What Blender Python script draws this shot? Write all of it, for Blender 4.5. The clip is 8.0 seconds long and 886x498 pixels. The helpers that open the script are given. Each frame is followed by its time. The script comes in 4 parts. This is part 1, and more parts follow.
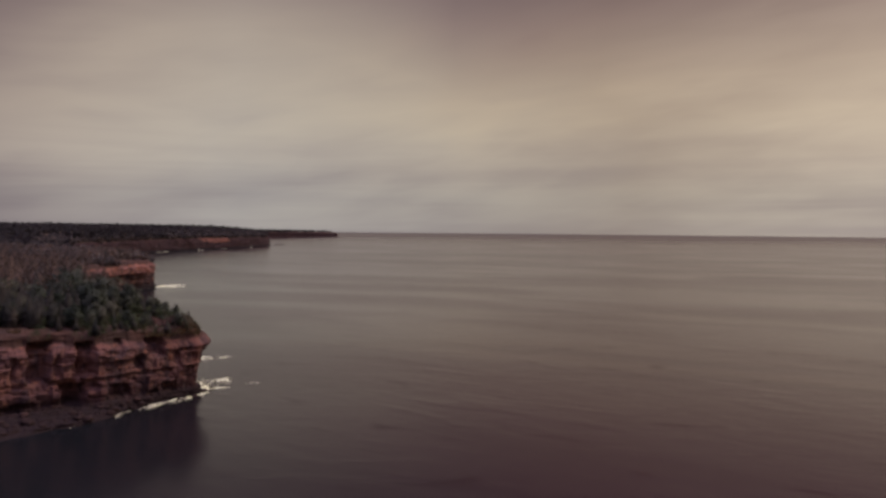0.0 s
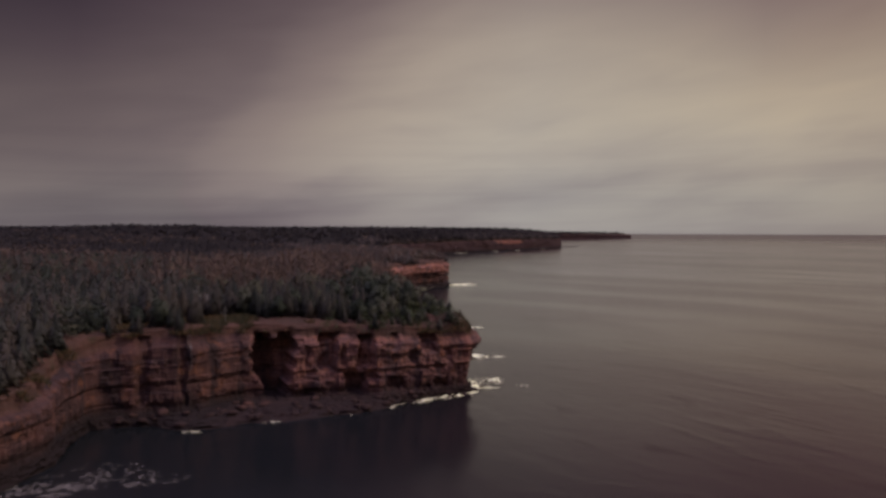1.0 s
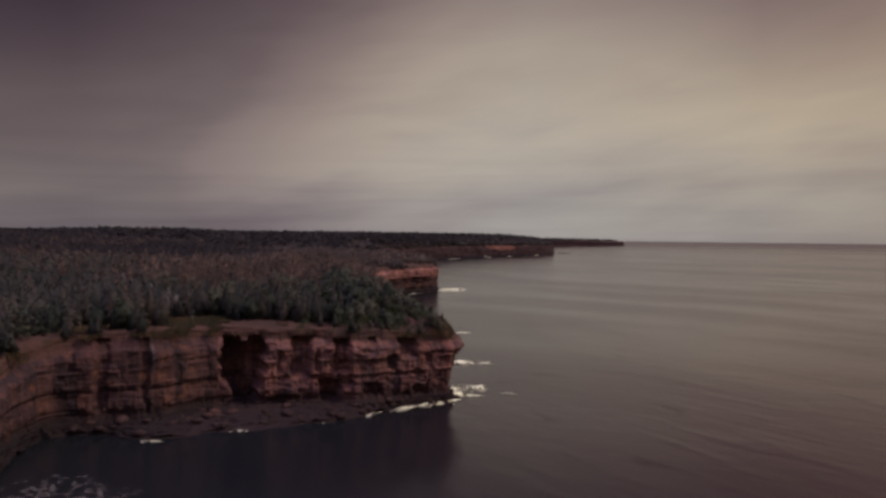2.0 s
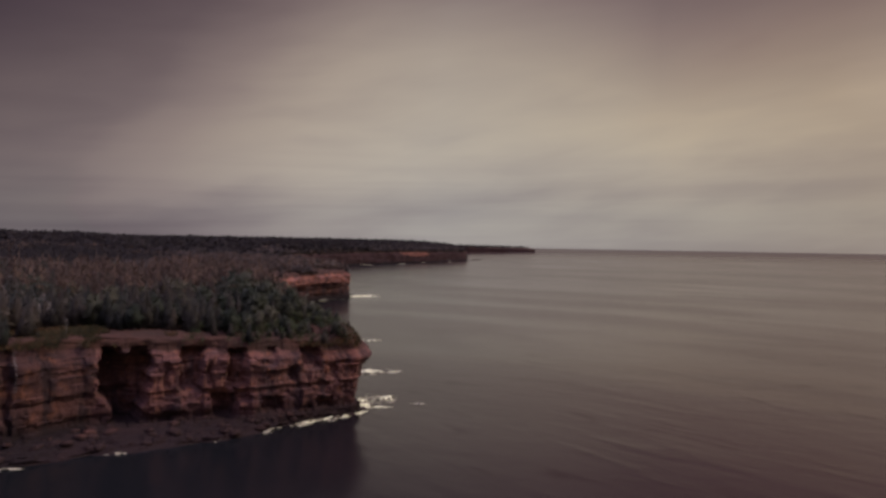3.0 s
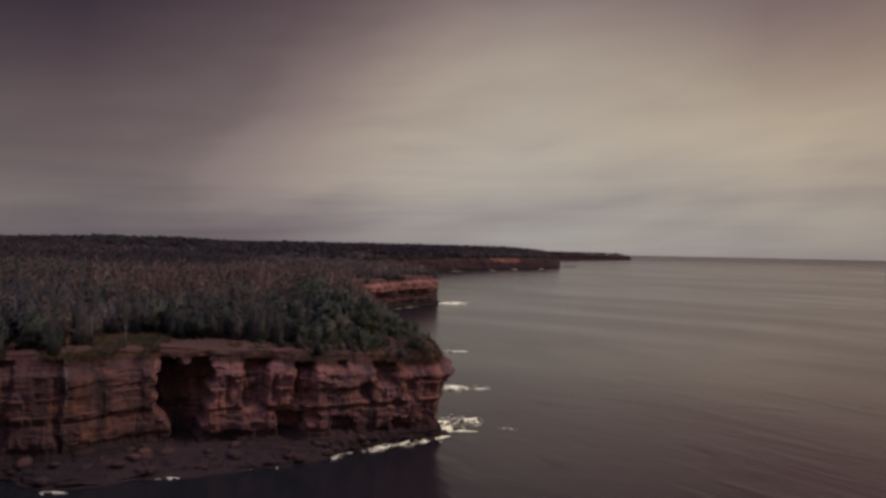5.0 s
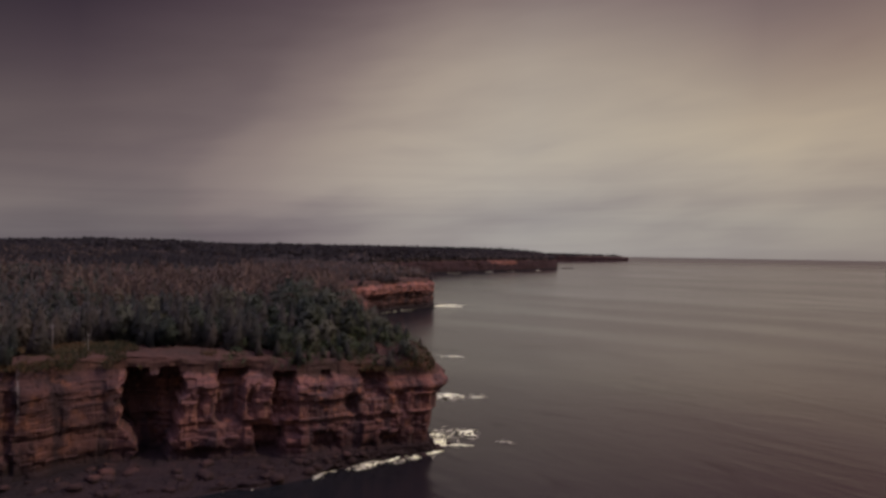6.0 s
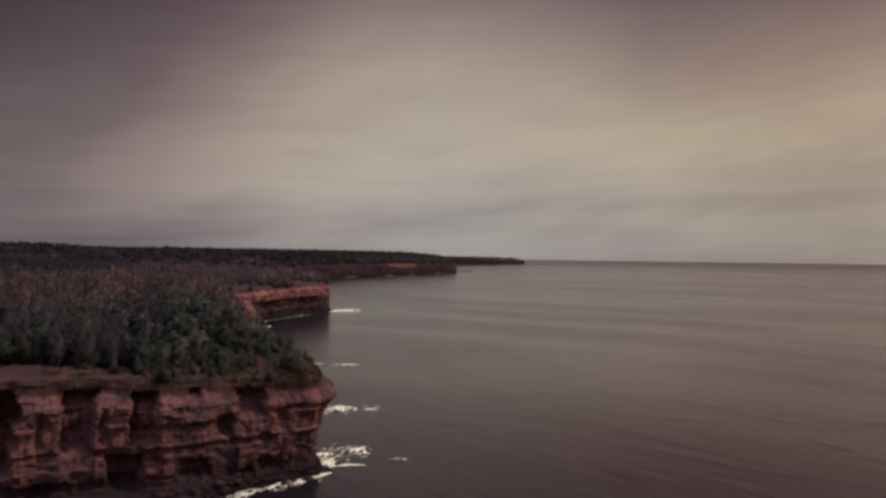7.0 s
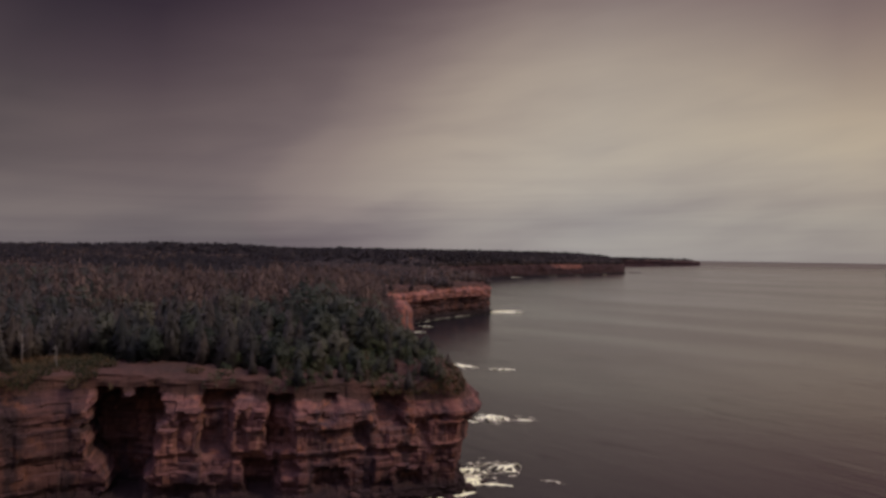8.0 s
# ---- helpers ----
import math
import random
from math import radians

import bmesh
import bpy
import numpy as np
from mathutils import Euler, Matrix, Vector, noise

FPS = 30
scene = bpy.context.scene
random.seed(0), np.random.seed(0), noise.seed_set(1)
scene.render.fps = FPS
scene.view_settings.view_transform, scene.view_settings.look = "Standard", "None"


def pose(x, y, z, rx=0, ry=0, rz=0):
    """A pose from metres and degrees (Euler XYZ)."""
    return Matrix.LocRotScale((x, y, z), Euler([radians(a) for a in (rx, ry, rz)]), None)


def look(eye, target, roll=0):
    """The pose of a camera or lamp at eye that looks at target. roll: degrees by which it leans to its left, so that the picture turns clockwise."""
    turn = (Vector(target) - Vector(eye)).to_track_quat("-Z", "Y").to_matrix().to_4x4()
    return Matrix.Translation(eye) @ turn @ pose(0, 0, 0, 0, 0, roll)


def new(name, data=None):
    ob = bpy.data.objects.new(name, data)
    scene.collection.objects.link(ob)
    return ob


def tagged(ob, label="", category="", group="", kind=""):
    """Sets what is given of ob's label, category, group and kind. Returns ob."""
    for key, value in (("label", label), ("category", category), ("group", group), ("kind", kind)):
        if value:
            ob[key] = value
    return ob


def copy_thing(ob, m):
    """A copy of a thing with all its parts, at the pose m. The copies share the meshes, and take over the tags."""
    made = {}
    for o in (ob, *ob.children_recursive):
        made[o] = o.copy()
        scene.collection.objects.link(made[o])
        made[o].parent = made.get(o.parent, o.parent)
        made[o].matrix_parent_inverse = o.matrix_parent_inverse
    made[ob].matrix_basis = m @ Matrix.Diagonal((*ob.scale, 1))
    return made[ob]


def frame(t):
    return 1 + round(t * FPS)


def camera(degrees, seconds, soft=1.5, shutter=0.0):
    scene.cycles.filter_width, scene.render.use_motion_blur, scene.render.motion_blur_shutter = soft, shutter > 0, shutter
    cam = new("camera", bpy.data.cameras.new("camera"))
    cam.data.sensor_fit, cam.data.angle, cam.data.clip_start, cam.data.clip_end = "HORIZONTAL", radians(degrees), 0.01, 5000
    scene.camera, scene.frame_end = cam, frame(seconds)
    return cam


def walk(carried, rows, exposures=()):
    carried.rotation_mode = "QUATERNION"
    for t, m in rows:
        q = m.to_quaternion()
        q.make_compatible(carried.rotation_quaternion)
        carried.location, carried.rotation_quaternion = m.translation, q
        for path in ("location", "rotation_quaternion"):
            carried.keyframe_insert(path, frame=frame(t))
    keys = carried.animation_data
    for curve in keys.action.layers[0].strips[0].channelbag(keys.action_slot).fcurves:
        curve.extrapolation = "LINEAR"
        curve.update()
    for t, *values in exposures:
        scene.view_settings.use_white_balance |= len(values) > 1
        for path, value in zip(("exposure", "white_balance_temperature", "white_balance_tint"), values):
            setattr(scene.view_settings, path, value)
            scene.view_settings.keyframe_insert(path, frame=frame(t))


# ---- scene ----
cam = camera(65.2, 8.0, soft=3.1)

PATH = [
    (0, (-11.083, -34.933, 63.676), (-10.482, -33.027, 63.621), 0.5),
    (0.2, (-7.741, -31.512, 63.265), (-7.539, -29.523, 63.203), 0.5),
    (0.5, (-3.94, -27.008, 62.603), (-4.026, -25.011, 62.545), 0.1),
    (1, (-0.983, -19.073, 62.002), (-1.207, -17.086, 61.949), 0.1),
    (1.2, (-0.352, -17.455, 61.973), (-0.6, -15.471, 61.924), 0.4),
    (2.3, (2.823, -1.998, 58.851), (2.686, -0.003, 58.822), 0.8),
    (2.5, (3.215, 0.28, 58.66), (3.157, 2.28, 58.637), 0.8),
    (3, (3.243, 6.147, 58.308), (3.284, 8.147, 58.295), 0.9),
    (3.5, (3.537, 12.919, 58.108), (3.416, 14.915, 58.098), 1.0),
    (4, (3.848, 20.254, 57.927), (3.644, 22.243, 57.92), 1.1),
    (4.5, (3.66, 27.33, 57.632), (3.438, 29.318, 57.63), 1.1),
    (6, (3.08, 51.121, 56.395), (2.866, 53.109, 56.403), 0.9),
    (6.5, (3.249, 58.945, 56.284), (3.276, 60.945, 56.301), 1.0),
    (7, (4.36, 67.121, 55.821), (4.434, 69.119, 55.843), 0.7),
    (7.5, (6.162, 76.12, 55.272), (6.068, 78.118, 55.295), 0.6),
    (8, (7.194, 86.043, 55.172), (6.795, 88.003, 55.19), 0.8),
]
walk(cam, [(t, look(eye, target, roll)) for t, eye, target, roll in PATH],
     exposures=[(0.0, 0.08), (0.25, 0.05), (0.5, 0.01), (1.0, -0.02), (2.3, 0.0), (8.0, 0.0)])

# ---------------------------------------------------------------- light
SUN_DIR = Vector((0.66, -0.04, 0.68)).normalized()      # towards the sun, behind thin cloud
sun = new("sun", bpy.data.lights.new("sun", "SUN"))
sun.data.energy, sun.data.angle, sun.data.color = 2.0, radians(4), (1.0, 0.79, 0.61)
sun.matrix_world = look(SUN_DIR * 800, (0, 0, 0))


class Nodes:
    """Short hand for a node tree."""

    def __init__(self, tree):
        self.tree = tree
        tree.nodes.clear()

    def add(self, kind, **values):
        node = self.tree.nodes.new(kind)
        for key, value in values.items():
            if key in ("operation", "blend_type", "data_type", "sky_type", "interpolation", "noise_dimensions", "feature", "vector_type"):
                setattr(node, key, value)
            else:
                self.put(node, key, value)
        return node

    def put(self, node, key, value):
        socket = node.inputs[int(key[1:]) if key[0] == "i" and key[1:].isdigit() else key.replace("_", " ")]
        if isinstance(value, bpy.types.NodeSocket):
            self.tree.links.new(value, socket)
        else:
            socket.default_value = value

    def math(self, op, a, b=0.0, clamp=False):
        node = self.add("ShaderNodeMath", operation=op, i0=a, i1=b)
        node.use_clamp = clamp
        return node.outputs[0]

    def ramp(self, value, stops, interpolation="LINEAR"):
        node = self.add("ShaderNodeValToRGB", Fac=value)
        node.color_ramp.interpolation = interpolation
        while len(node.color_ramp.elements) < len(stops):
            node.color_ramp.elements.new(0.5)
        for element, (place, colour) in zip(node.color_ramp.elements, stops):
            element.position = place
            element.color = (*colour, 1.0) if len(colour) == 3 else colour
        return node.outputs[0]

    def mix(self, fac, a, b, how="MIX"):
        node = self.tree.nodes.new("ShaderNodeMix")
        node.data_type, node.blend_type = "RGBA", how
        for index, value in ((0, fac), (6, a), (7, b)):
            if isinstance(value, bpy.types.NodeSocket):
                self.tree.links.new(value, node.inputs[index])
            elif index == 0:
                node.inputs[0].default_value = value
            else:
                node.inputs[index].default_value = (*value, 1.0)
        return node.outputs[2]

    def noise(self, vector, scale, detail=4.0, rough=0.55, distort=0.0):
        return self.add("ShaderNodeTexNoise", Vector=vector, Scale=scale, Detail=detail, Roughness=rough, Distortion=distort).outputs[0]

    def stretch(self, vector, scale, turn=(0, 0, 0)):
        first = self.add("ShaderNodeMapping", Vector=vector)
        first.inputs["Rotation"].default_value = turn
        return self.add("ShaderNodeMapping", Vector=first.outputs[0], Scale=scale).outputs[0]


# a thin sunlit overcast: brighter and warmer in the east, heavy and violet in the west
world = bpy.data.worlds.new("sky")
scene.world = world
world.use_nodes = True
n = Nodes(world.node_tree)
way = n.add("ShaderNodeTexCoord").outputs["Generated"]
axes = n.add("ShaderNodeSeparateXYZ", Vector=way)
azimuth = n.math("ARCTAN2", axes.outputs[0], axes.outputs[1])
height = n.math("ARCSINE", axes.outputs[2])
clouds = n.noise(n.stretch(way, (1.0, 1.0, 3.0), (0.0, 0.19, 0.0)), 1.9, 4.0, 0.42, 0.25)
fine = n.noise(n.stretch(way, (1.0, 1.0, 5.0), (0.0, 0.12, 0.0)), 5.0, 4.0, 0.5, 0.3)
lift = n.math("ADD", n.math("MULTIPLY", n.math("SUBTRACT", clouds, 0.5), 0.20), n.math("MULTIPLY", n.math("SUBTRACT", fine, 0.5), 0.03))
westward = n.ramp(n.math("ADD", azimuth, 0.5, True), [(0.0, (1, 1, 1)), (0.75, (0, 0, 0))], "EASE")
across = n.math("MINIMUM", n.math("ADD", azimuth, 0.08), 0.40)
arch = n.math("MINIMUM", n.math("MULTIPLY", n.math("MULTIPLY", across, across), 0.45), 0.12)
tall = n.math("ADD", n.math("ADD", height, n.math("MULTIPLY", arch, n.math("MULTIPLY", n.math("MAXIMUM", height, 0.0), 4.5, True))), n.math("MULTIPLY", lift, 0.8))
# unseen above the view: dark band added to dim the sea, zenith as fill
deck = n.ramp(n.math("DIVIDE", tall, 0.8, True), [
    (0.0, (0.328, 0.312, 0.304)), (0.05, (0.354, 0.335, 0.314)), (0.12, (0.412, 0.376, 0.330)), (0.24, (0.435, 0.382, 0.315)),
    (0.34, (0.385, 0.328, 0.272)), (0.46, (0.230, 0.178, 0.168)), (0.54, (0.122, 0.082, 0.094)), (0.62, (0.110, 0.076, 0.092)), (0.74, (0.24, 0.20, 0.29)), (0.88, (0.84, 0.77, 1.16)), (1.0, (1.04, 0.95, 1.46))])
turned = n.math("ADD", n.math("DIVIDE", n.math("SUBTRACT", n.math("ADD", azimuth, n.math("MULTIPLY", lift, 1.6)), n.math("MULTIPLY", westward, n.math("MULTIPLY", n.math("MAXIMUM", n.math("SUBTRACT", height, 0.05), 0.0), 0.5))), 6.2832), 0.5, True)
# western dimming also stands in for the view's darker left edge
side = n.ramp(turned, [
    (0.0, (0.90, 0.86, 0.90)), (0.25, (0.75, 0.70, 0.76)), (0.365, (0.25, 0.215, 0.262)), (0.395, (0.325, 0.272, 0.335)), (0.425, (0.405, 0.344, 0.415)), (0.450, (0.62, 0.553, 0.615)),
    (0.474, (0.92, 0.875, 0.895)), (0.50, (1.02, 1.005, 1.02)), (0.545, (1.07, 1.03, 0.985)), (0.585, (1.04, 0.945, 0.845)),
    (0.63, (1.32, 1.22, 1.10)), (1.0, (0.90, 0.86, 0.90))])
# the west clears to a pale strip along the horizon
side = n.mix(n.ramp(n.math("DIVIDE", height, 0.13, True), [(0.15, (1, 1, 1)), (1.0, (0, 0, 0))], "EASE"), side, (0.43, 0.385, 0.445), "LIGHTEN")
streaks = n.ramp(n.math("ADD", clouds, n.math("MULTIPLY", n.math("SUBTRACT", fine, 0.5), 0.42)), [(0.30, (0.82, 0.785, 0.80)), (0.48, (0.97, 0.955, 0.95)), (0.64, (1.08, 1.07, 1.04))])
layers = n.noise(n.stretch(way, (1.2, 1.2, 34.0), (0.0, 0.015, 0.0)), 1.0, 4.0, 0.55, 0.3)
low_bands = n.mix(n.ramp(n.math("DIVIDE", height, 0.16, True), [(0.25, (1, 1, 1)), (1.0, (0, 0, 0))]), (1.0, 1.0, 1.0), n.ramp(layers, [(0.38, (0.90, 0.885, 0.915)), (0.60, (1.06, 1.06, 1.05))]))
cloud_colour = n.mix(1.0, n.mix(1.0, n.mix(1.0, deck, side, "MULTIPLY"), streaks, "MULTIPLY"), low_bands, "MULTIPLY")
sky = n.tree.nodes.new("ShaderNodeTexSky")
sky.sky_type, sky.sun_disc = "NISHITA", False
sky.sun_elevation, sky.sun_rotation = math.asin(SUN_DIR.z), math.atan2(SUN_DIR.x, SUN_DIR.y)
blue = n.mix(1.0, sky.outputs[0], (0.05, 0.05, 0.05), "MULTIPLY")
n.tree.links.new(n.add("ShaderNodeBackground", Color=n.mix(0.94, blue, cloud_colour), Strength=1.0).outputs[0],
                 n.tree.nodes.new("ShaderNodeOutputWorld").inputs[0])


# ---------------------------------------------------------------- materials
def material(name):
    m = bpy.data.materials.new(name)
    m.use_nodes = True
    nodes = Nodes(m.node_tree)
    shader = nodes.tree.nodes.new("ShaderNodeBsdfPrincipled")
    nodes.tree.links.new(shader.outputs[0], nodes.tree.nodes.new("ShaderNodeOutputMaterial").inputs[0])
    return m, nodes, shader, nodes.tree.nodes.new("ShaderNodeNewGeometry")


def bumped(nodes, shader, value, strength, distance, under=None):
    bump = nodes.add("ShaderNodeBump", Height=value, Strength=strength, Distance=distance)
    if under is not None:
        nodes.put(bump, "Normal", under)
    nodes.put(shader, "Normal", bump.outputs[0])
    return bump.outputs[0]


def rock_material(name="red_sandstone", tone=(0.93, 0.86, 0.84)):
    """Bedded rock; tone makes copies with shade, haze and sunlight put into the colour."""
    m, k, shader, geo = material(name)
    place = geo.outputs["Position"]
    level = k.add("ShaderNodeSeparateXYZ", Vector=place).outputs[2]
    wave = k.noise(place, 0.035, 3.0)
    big = k.noise(place, 0.09, 5.0, 0.6)
    grain = k.noise(place, 1.1, 6.0, 0.65)
    beds = k.noise(k.stretch(place, (0.02, 0.02, 0.62)), 1.0, 6.0, 0.7, 0.15)
    seams = k.noise(k.stretch(place, (0.05, 0.05, 2.6)), 1.0, 4.0, 0.6)
    colour = k.ramp(beds, [(0.28, (0.062, 0.042, 0.044)), (0.42, (0.138, 0.076, 0.070)), (0.52, (0.195, 0.098, 0.080)), (0.61, (0.120, 0.068, 0.065)), (0.74, (0.31, 0.205, 0.170))])
    colour = k.mix(k.ramp(big, [(0.46, (0, 0, 0)), (0.64, (0.55, 0.55, 0.55))]), colour, (0.28, 0.128, 0.092))
    colour = k.mix(k.ramp(seams, [(0.52, (0, 0, 0)), (0.70, (0.65, 0.65, 0.65))]), colour, (0.080, 0.050, 0.050))
    drips = k.noise(k.stretch(place, (0.55, 0.55, 0.05)), 1.0, 4.0, 0.6)
    stain = k.noise(k.stretch(place, (0.16, 0.16, 0.022)), 1.0, 5.0, 0.62, 0.3)
    colour = k.mix(k.ramp(stain, [(0.49, (0, 0, 0)), (0.60, (0.82, 0.82, 0.82))]), colour, (0.056, 0.038, 0.041))
    rust = k.noise(place, 0.22, 4.0, 0.6)
    colour = k.mix(k.ramp(rust, [(0.57, (0, 0, 0)), (0.70, (0.7, 0.7, 0.7))]), colour, (0.36, 0.155, 0.080))
    colour = k.mix(k.ramp(drips, [(0.62, (0, 0, 0)), (0.76, (0.4, 0.4, 0.4))]), colour, (0.30, 0.21, 0.17))
    colour = k.mix(k.ramp(grain, [(0.3, (0.6, 0.6, 0.6)), (0.7, (0, 0, 0))]), colour, k.mix(1.0, colour, (0.45, 0.42, 0.42), "MULTIPLY"))
    wet = k.math("ADD", level, k.math("MULTIPLY", k.math("SUBTRACT", wave, 0.5), 5.0))
    colour = k.mix(k.ramp(k.math("DIVIDE", wet, 8.0, True), [(0.40, (0.95, 0.95, 0.95)), (0.95, (0, 0, 0))]), colour, (0.022, 0.014, 0.014))
    k.put(shader, "Base Color", k.mix(1.0, colour, tone, "MULTIPLY"))
    k.put(shader, "Roughness", 0.9)
    k.put(shader, "Specular IOR Level", 0.22)
    first = bumped(k, shader, k.math("ADD", beds, k.math("MULTIPLY", seams, 0.6)), 0.7, 0.8)
    bumped(k, shader, grain, 0.8, 0.35, first)
    return m


def ground_material():
    m, k, shader, geo = material("heath_soil")
    place = geo.outputs["Position"]
    big = k.noise(place, 0.045, 5.0, 0.6)
    grain = k.noise(place, 0.9, 6.0, 0.7)
    colour = k.ramp(big, [(0.34, (0.048, 0.042, 0.018)), (0.48, (0.080, 0.046, 0.022)), (0.60, (0.110, 0.052, 0.026)), (0.72, (0.060, 0.058, 0.020))])
    colour = k.mix(k.ramp(grain, [(0.35, (0.75, 0.75, 0.75)), (0.65, (0, 0, 0))]), colour, (0.030, 0.024, 0.017))
    k.put(shader, "Base Color", colour)
    k.put(shader, "Roughness", 0.95)
    bumped(k, shader, grain, 0.8, 0.5)
    return m


def soil_material():
    m, k, shader, geo = material("bare_red_soil")
    place = geo.outputs["Position"]
    big = k.noise(place, 0.10, 5.0, 0.6)
    grain = k.noise(place, 1.6, 6.0, 0.7)
    colour = k.ramp(big, [(0.34, (0.046, 0.029, 0.024)), (0.48, (0.066, 0.036, 0.029)), (0.60, (0.090, 0.045, 0.035)), (0.72, (0.052, 0.041, 0.024))])
    colour = k.mix(k.ramp(grain, [(0.35, (0.5, 0.5, 0.5)), (0.65, (0, 0, 0))]), colour, (0.026, 0.018, 0.013))
    k.put(shader, "Base Color", colour)
    k.put(shader, "Roughness", 0.95)
    k.put(shader, "Specular IOR Level", 0.15)
    bumped(k, shader, grain, 0.8, 0.4)
    return m


def leaf_material(name, stops, rough=0.7):
    m, k, shader, geo = material(name)
    each = k.add("ShaderNodeObjectInfo").outputs["Random"]
    place = geo.outputs["Position"]
    patch = k.ramp(k.noise(place, 0.035, 3.0, 0.6), [(0.36, (0, 0, 0)), (0.64, (1, 1, 1))])
    speck = k.noise(place, 2.2, 4.0, 0.7)
    island = geo.outputs["Random Per Island"]
    own = k.tree.nodes.new("ShaderNodeAttribute")
    own.attribute_name = "tone"
    stem = k.math("FRACT", k.math("ADD", own.outputs["Fac"], each))
    mixed = k.math("ADD", k.math("MULTIPLY", patch, 0.28), k.math("ADD", k.math("MULTIPLY", speck, 0.14), k.math("ADD", k.math("MULTIPLY", island, 0.08), k.math("MULTIPLY", stem, 0.50))))
    k.put(shader, "Base Color", k.ramp(mixed, stops))
    k.put(shader, "Roughness", rough)
    k.put(shader, "Specular IOR Level", 0.2)
    thin = k.add("ShaderNodeBsdfTranslucent", Color=k.ramp(mixed, stops))
    both = k.add("ShaderNodeMixShader", Fac=0.40)
    k.tree.links.new(shader.outputs[0], both.inputs[1])
    k.tree.links.new(thin.outputs[0], both.inputs[2])
    k.tree.links.new(both.outputs[0], [o for o in k.tree.nodes if o.type == "OUTPUT_MATERIAL"][0].inputs[0])
    return m


def bark_material(name, dark, pale):
    m, k, shader, geo = material(name)
    grain = k.noise(k.stretch(geo.outputs["Position"], (6.0, 6.0, 1.2)), 1.0, 5.0, 0.65)
    k.put(shader, "Base Color", k.ramp(grain, [(0.35, dark), (0.65, pale)]))
    k.put(shader, "Roughness", 0.9)
    bumped(k, shader, grain, 0.6, 0.03)
    return m


def water_material():
    m, k, shader, geo = material("sea_water")
    place = geo.outputs["Position"]
    breeze = k.ramp(k.noise(k.stretch(place, (0.005, 0.013, 0.0), (0, 0, 0.86)), 1.0, 3.0, 0.5, 0.4), [(0.42, (0.53, 0.53, 0.53)), (0.66, (0.38, 0.38, 0.38))], "EASE")
    fronts = k.ramp(k.noise(k.stretch(place, (0.026, 0.075, 0.0), (0, 0, 0.70)), 1.0, 3.0, 0.5, 1.2), [(0.60, (1, 1, 1)), (0.72, (0.36, 0.36, 0.36))], "EASE")
    k.put(shader, "Specular IOR Level", k.math("MULTIPLY", breeze, fronts))
    swell = k.noise(k.stretch(place, (0.014, 0.050, 0.0), (0, 0, 0.86)), 1.0, 2.0, 0.5, 0.9)
    gusts = k.ramp(k.noise(k.stretch(place, (0.010, 0.014, 0.0), (0, 0, 0.92)), 1.0, 3.0, 0.5), [(0.50, (0, 0, 0)), (0.62, (1, 1, 1))])
    wave = k.noise(k.stretch(place, (0.06, 0.12, 0.0), (0, 0, 0.75)), 1.0, 5.0, 0.6, 0.6)
    chop = k.noise(k.stretch(place, (0.30, 0.8, 0.0), (0, 0, 0.9)), 1.0, 4.0, 0.6)
    slick = k.noise(k.stretch(place, (0.0022, 0.008, 0.0), (0, 0, 0.7)), 1.0, 4.0, 0.55, 0.8)
    clear = k.ramp(slick, [(0.35, (0.0072, 0.0090, 0.0106)), (0.65, (0.0098, 0.0106, 0.0122))])
    # redder eastward; the dark water below the cliffs is shade put into colour
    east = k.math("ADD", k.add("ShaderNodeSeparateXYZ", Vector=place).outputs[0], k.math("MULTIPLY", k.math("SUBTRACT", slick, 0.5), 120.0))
    offshore_red = k.ramp(k.math("DIVIDE", k.math("ADD", east, 75.0), 190.0, True), [(0.0, (0, 0, 0)), (1.0, (1, 1, 1))], "EASE")
    k.put(shader, "Base Color", k.mix(offshore_red, clear, (0.0240, 0.0096, 0.0110)))
    calm = k.ramp(slick, [(0.40, (0.16, 0.16, 0.16)), (0.60, (0.22, 0.22, 0.22))])
    offing = k.math("DIVIDE", k.add("ShaderNodeVectorMath", operation="LENGTH", i0=place).outputs["Value"], 5000.0)
    k.put(shader, "Roughness", k.mix(k.ramp(offing, [(0.62, (0, 0, 0)), (1.0, (1, 1, 1))]), calm, (0.36, 0.36, 0.36)))
    k.put(shader, "IOR", 1.315)
    swell = k.math("MULTIPLY", k.ramp(swell, [(0.46, (0, 0, 0)), (0.70, (1, 1, 1))], "EASE"), gusts)
    first = bumped(k, shader, swell, 0.03, 5.0)
    second = bumped(k, shader, wave, 0.075, 1.8, first)
    bumped(k, shader, chop, 0.08, 0.25, second)
    return m


def foam_material(name, stops, holes, cover=1.0):
    """Foam with holes in its lace, through which the water shows."""
    m, k, shader, geo = material(name)
    place = geo.outputs["Position"]
    lace = k.noise(place, 0.9, 6.0, 0.7, 0.6)
    cells = k.add("ShaderNodeTexVoronoi", feature="DISTANCE_TO_EDGE", Vector=k.stretch(place, (1, 1, 0)), Scale=0.8).outputs[0]
    froth = k.math("SUBTRACT", k.noise(place, 0.55, 6.0, 0.72, 0.8), k.math("MULTIPLY", k.math("MINIMUM", cells, 0.4), 0.35))
    k.put(shader, "Base Color", k.ramp(lace, stops))
    k.put(shader, "Roughness", 0.9)
    k.put(shader, "Alpha", k.math("MULTIPLY", k.ramp(froth, [(holes, (0, 0, 0)), (holes + 0.10, (1, 1, 1))]), cover))
    bumped(k, shader, lace, 0.8, 0.3)
    return m


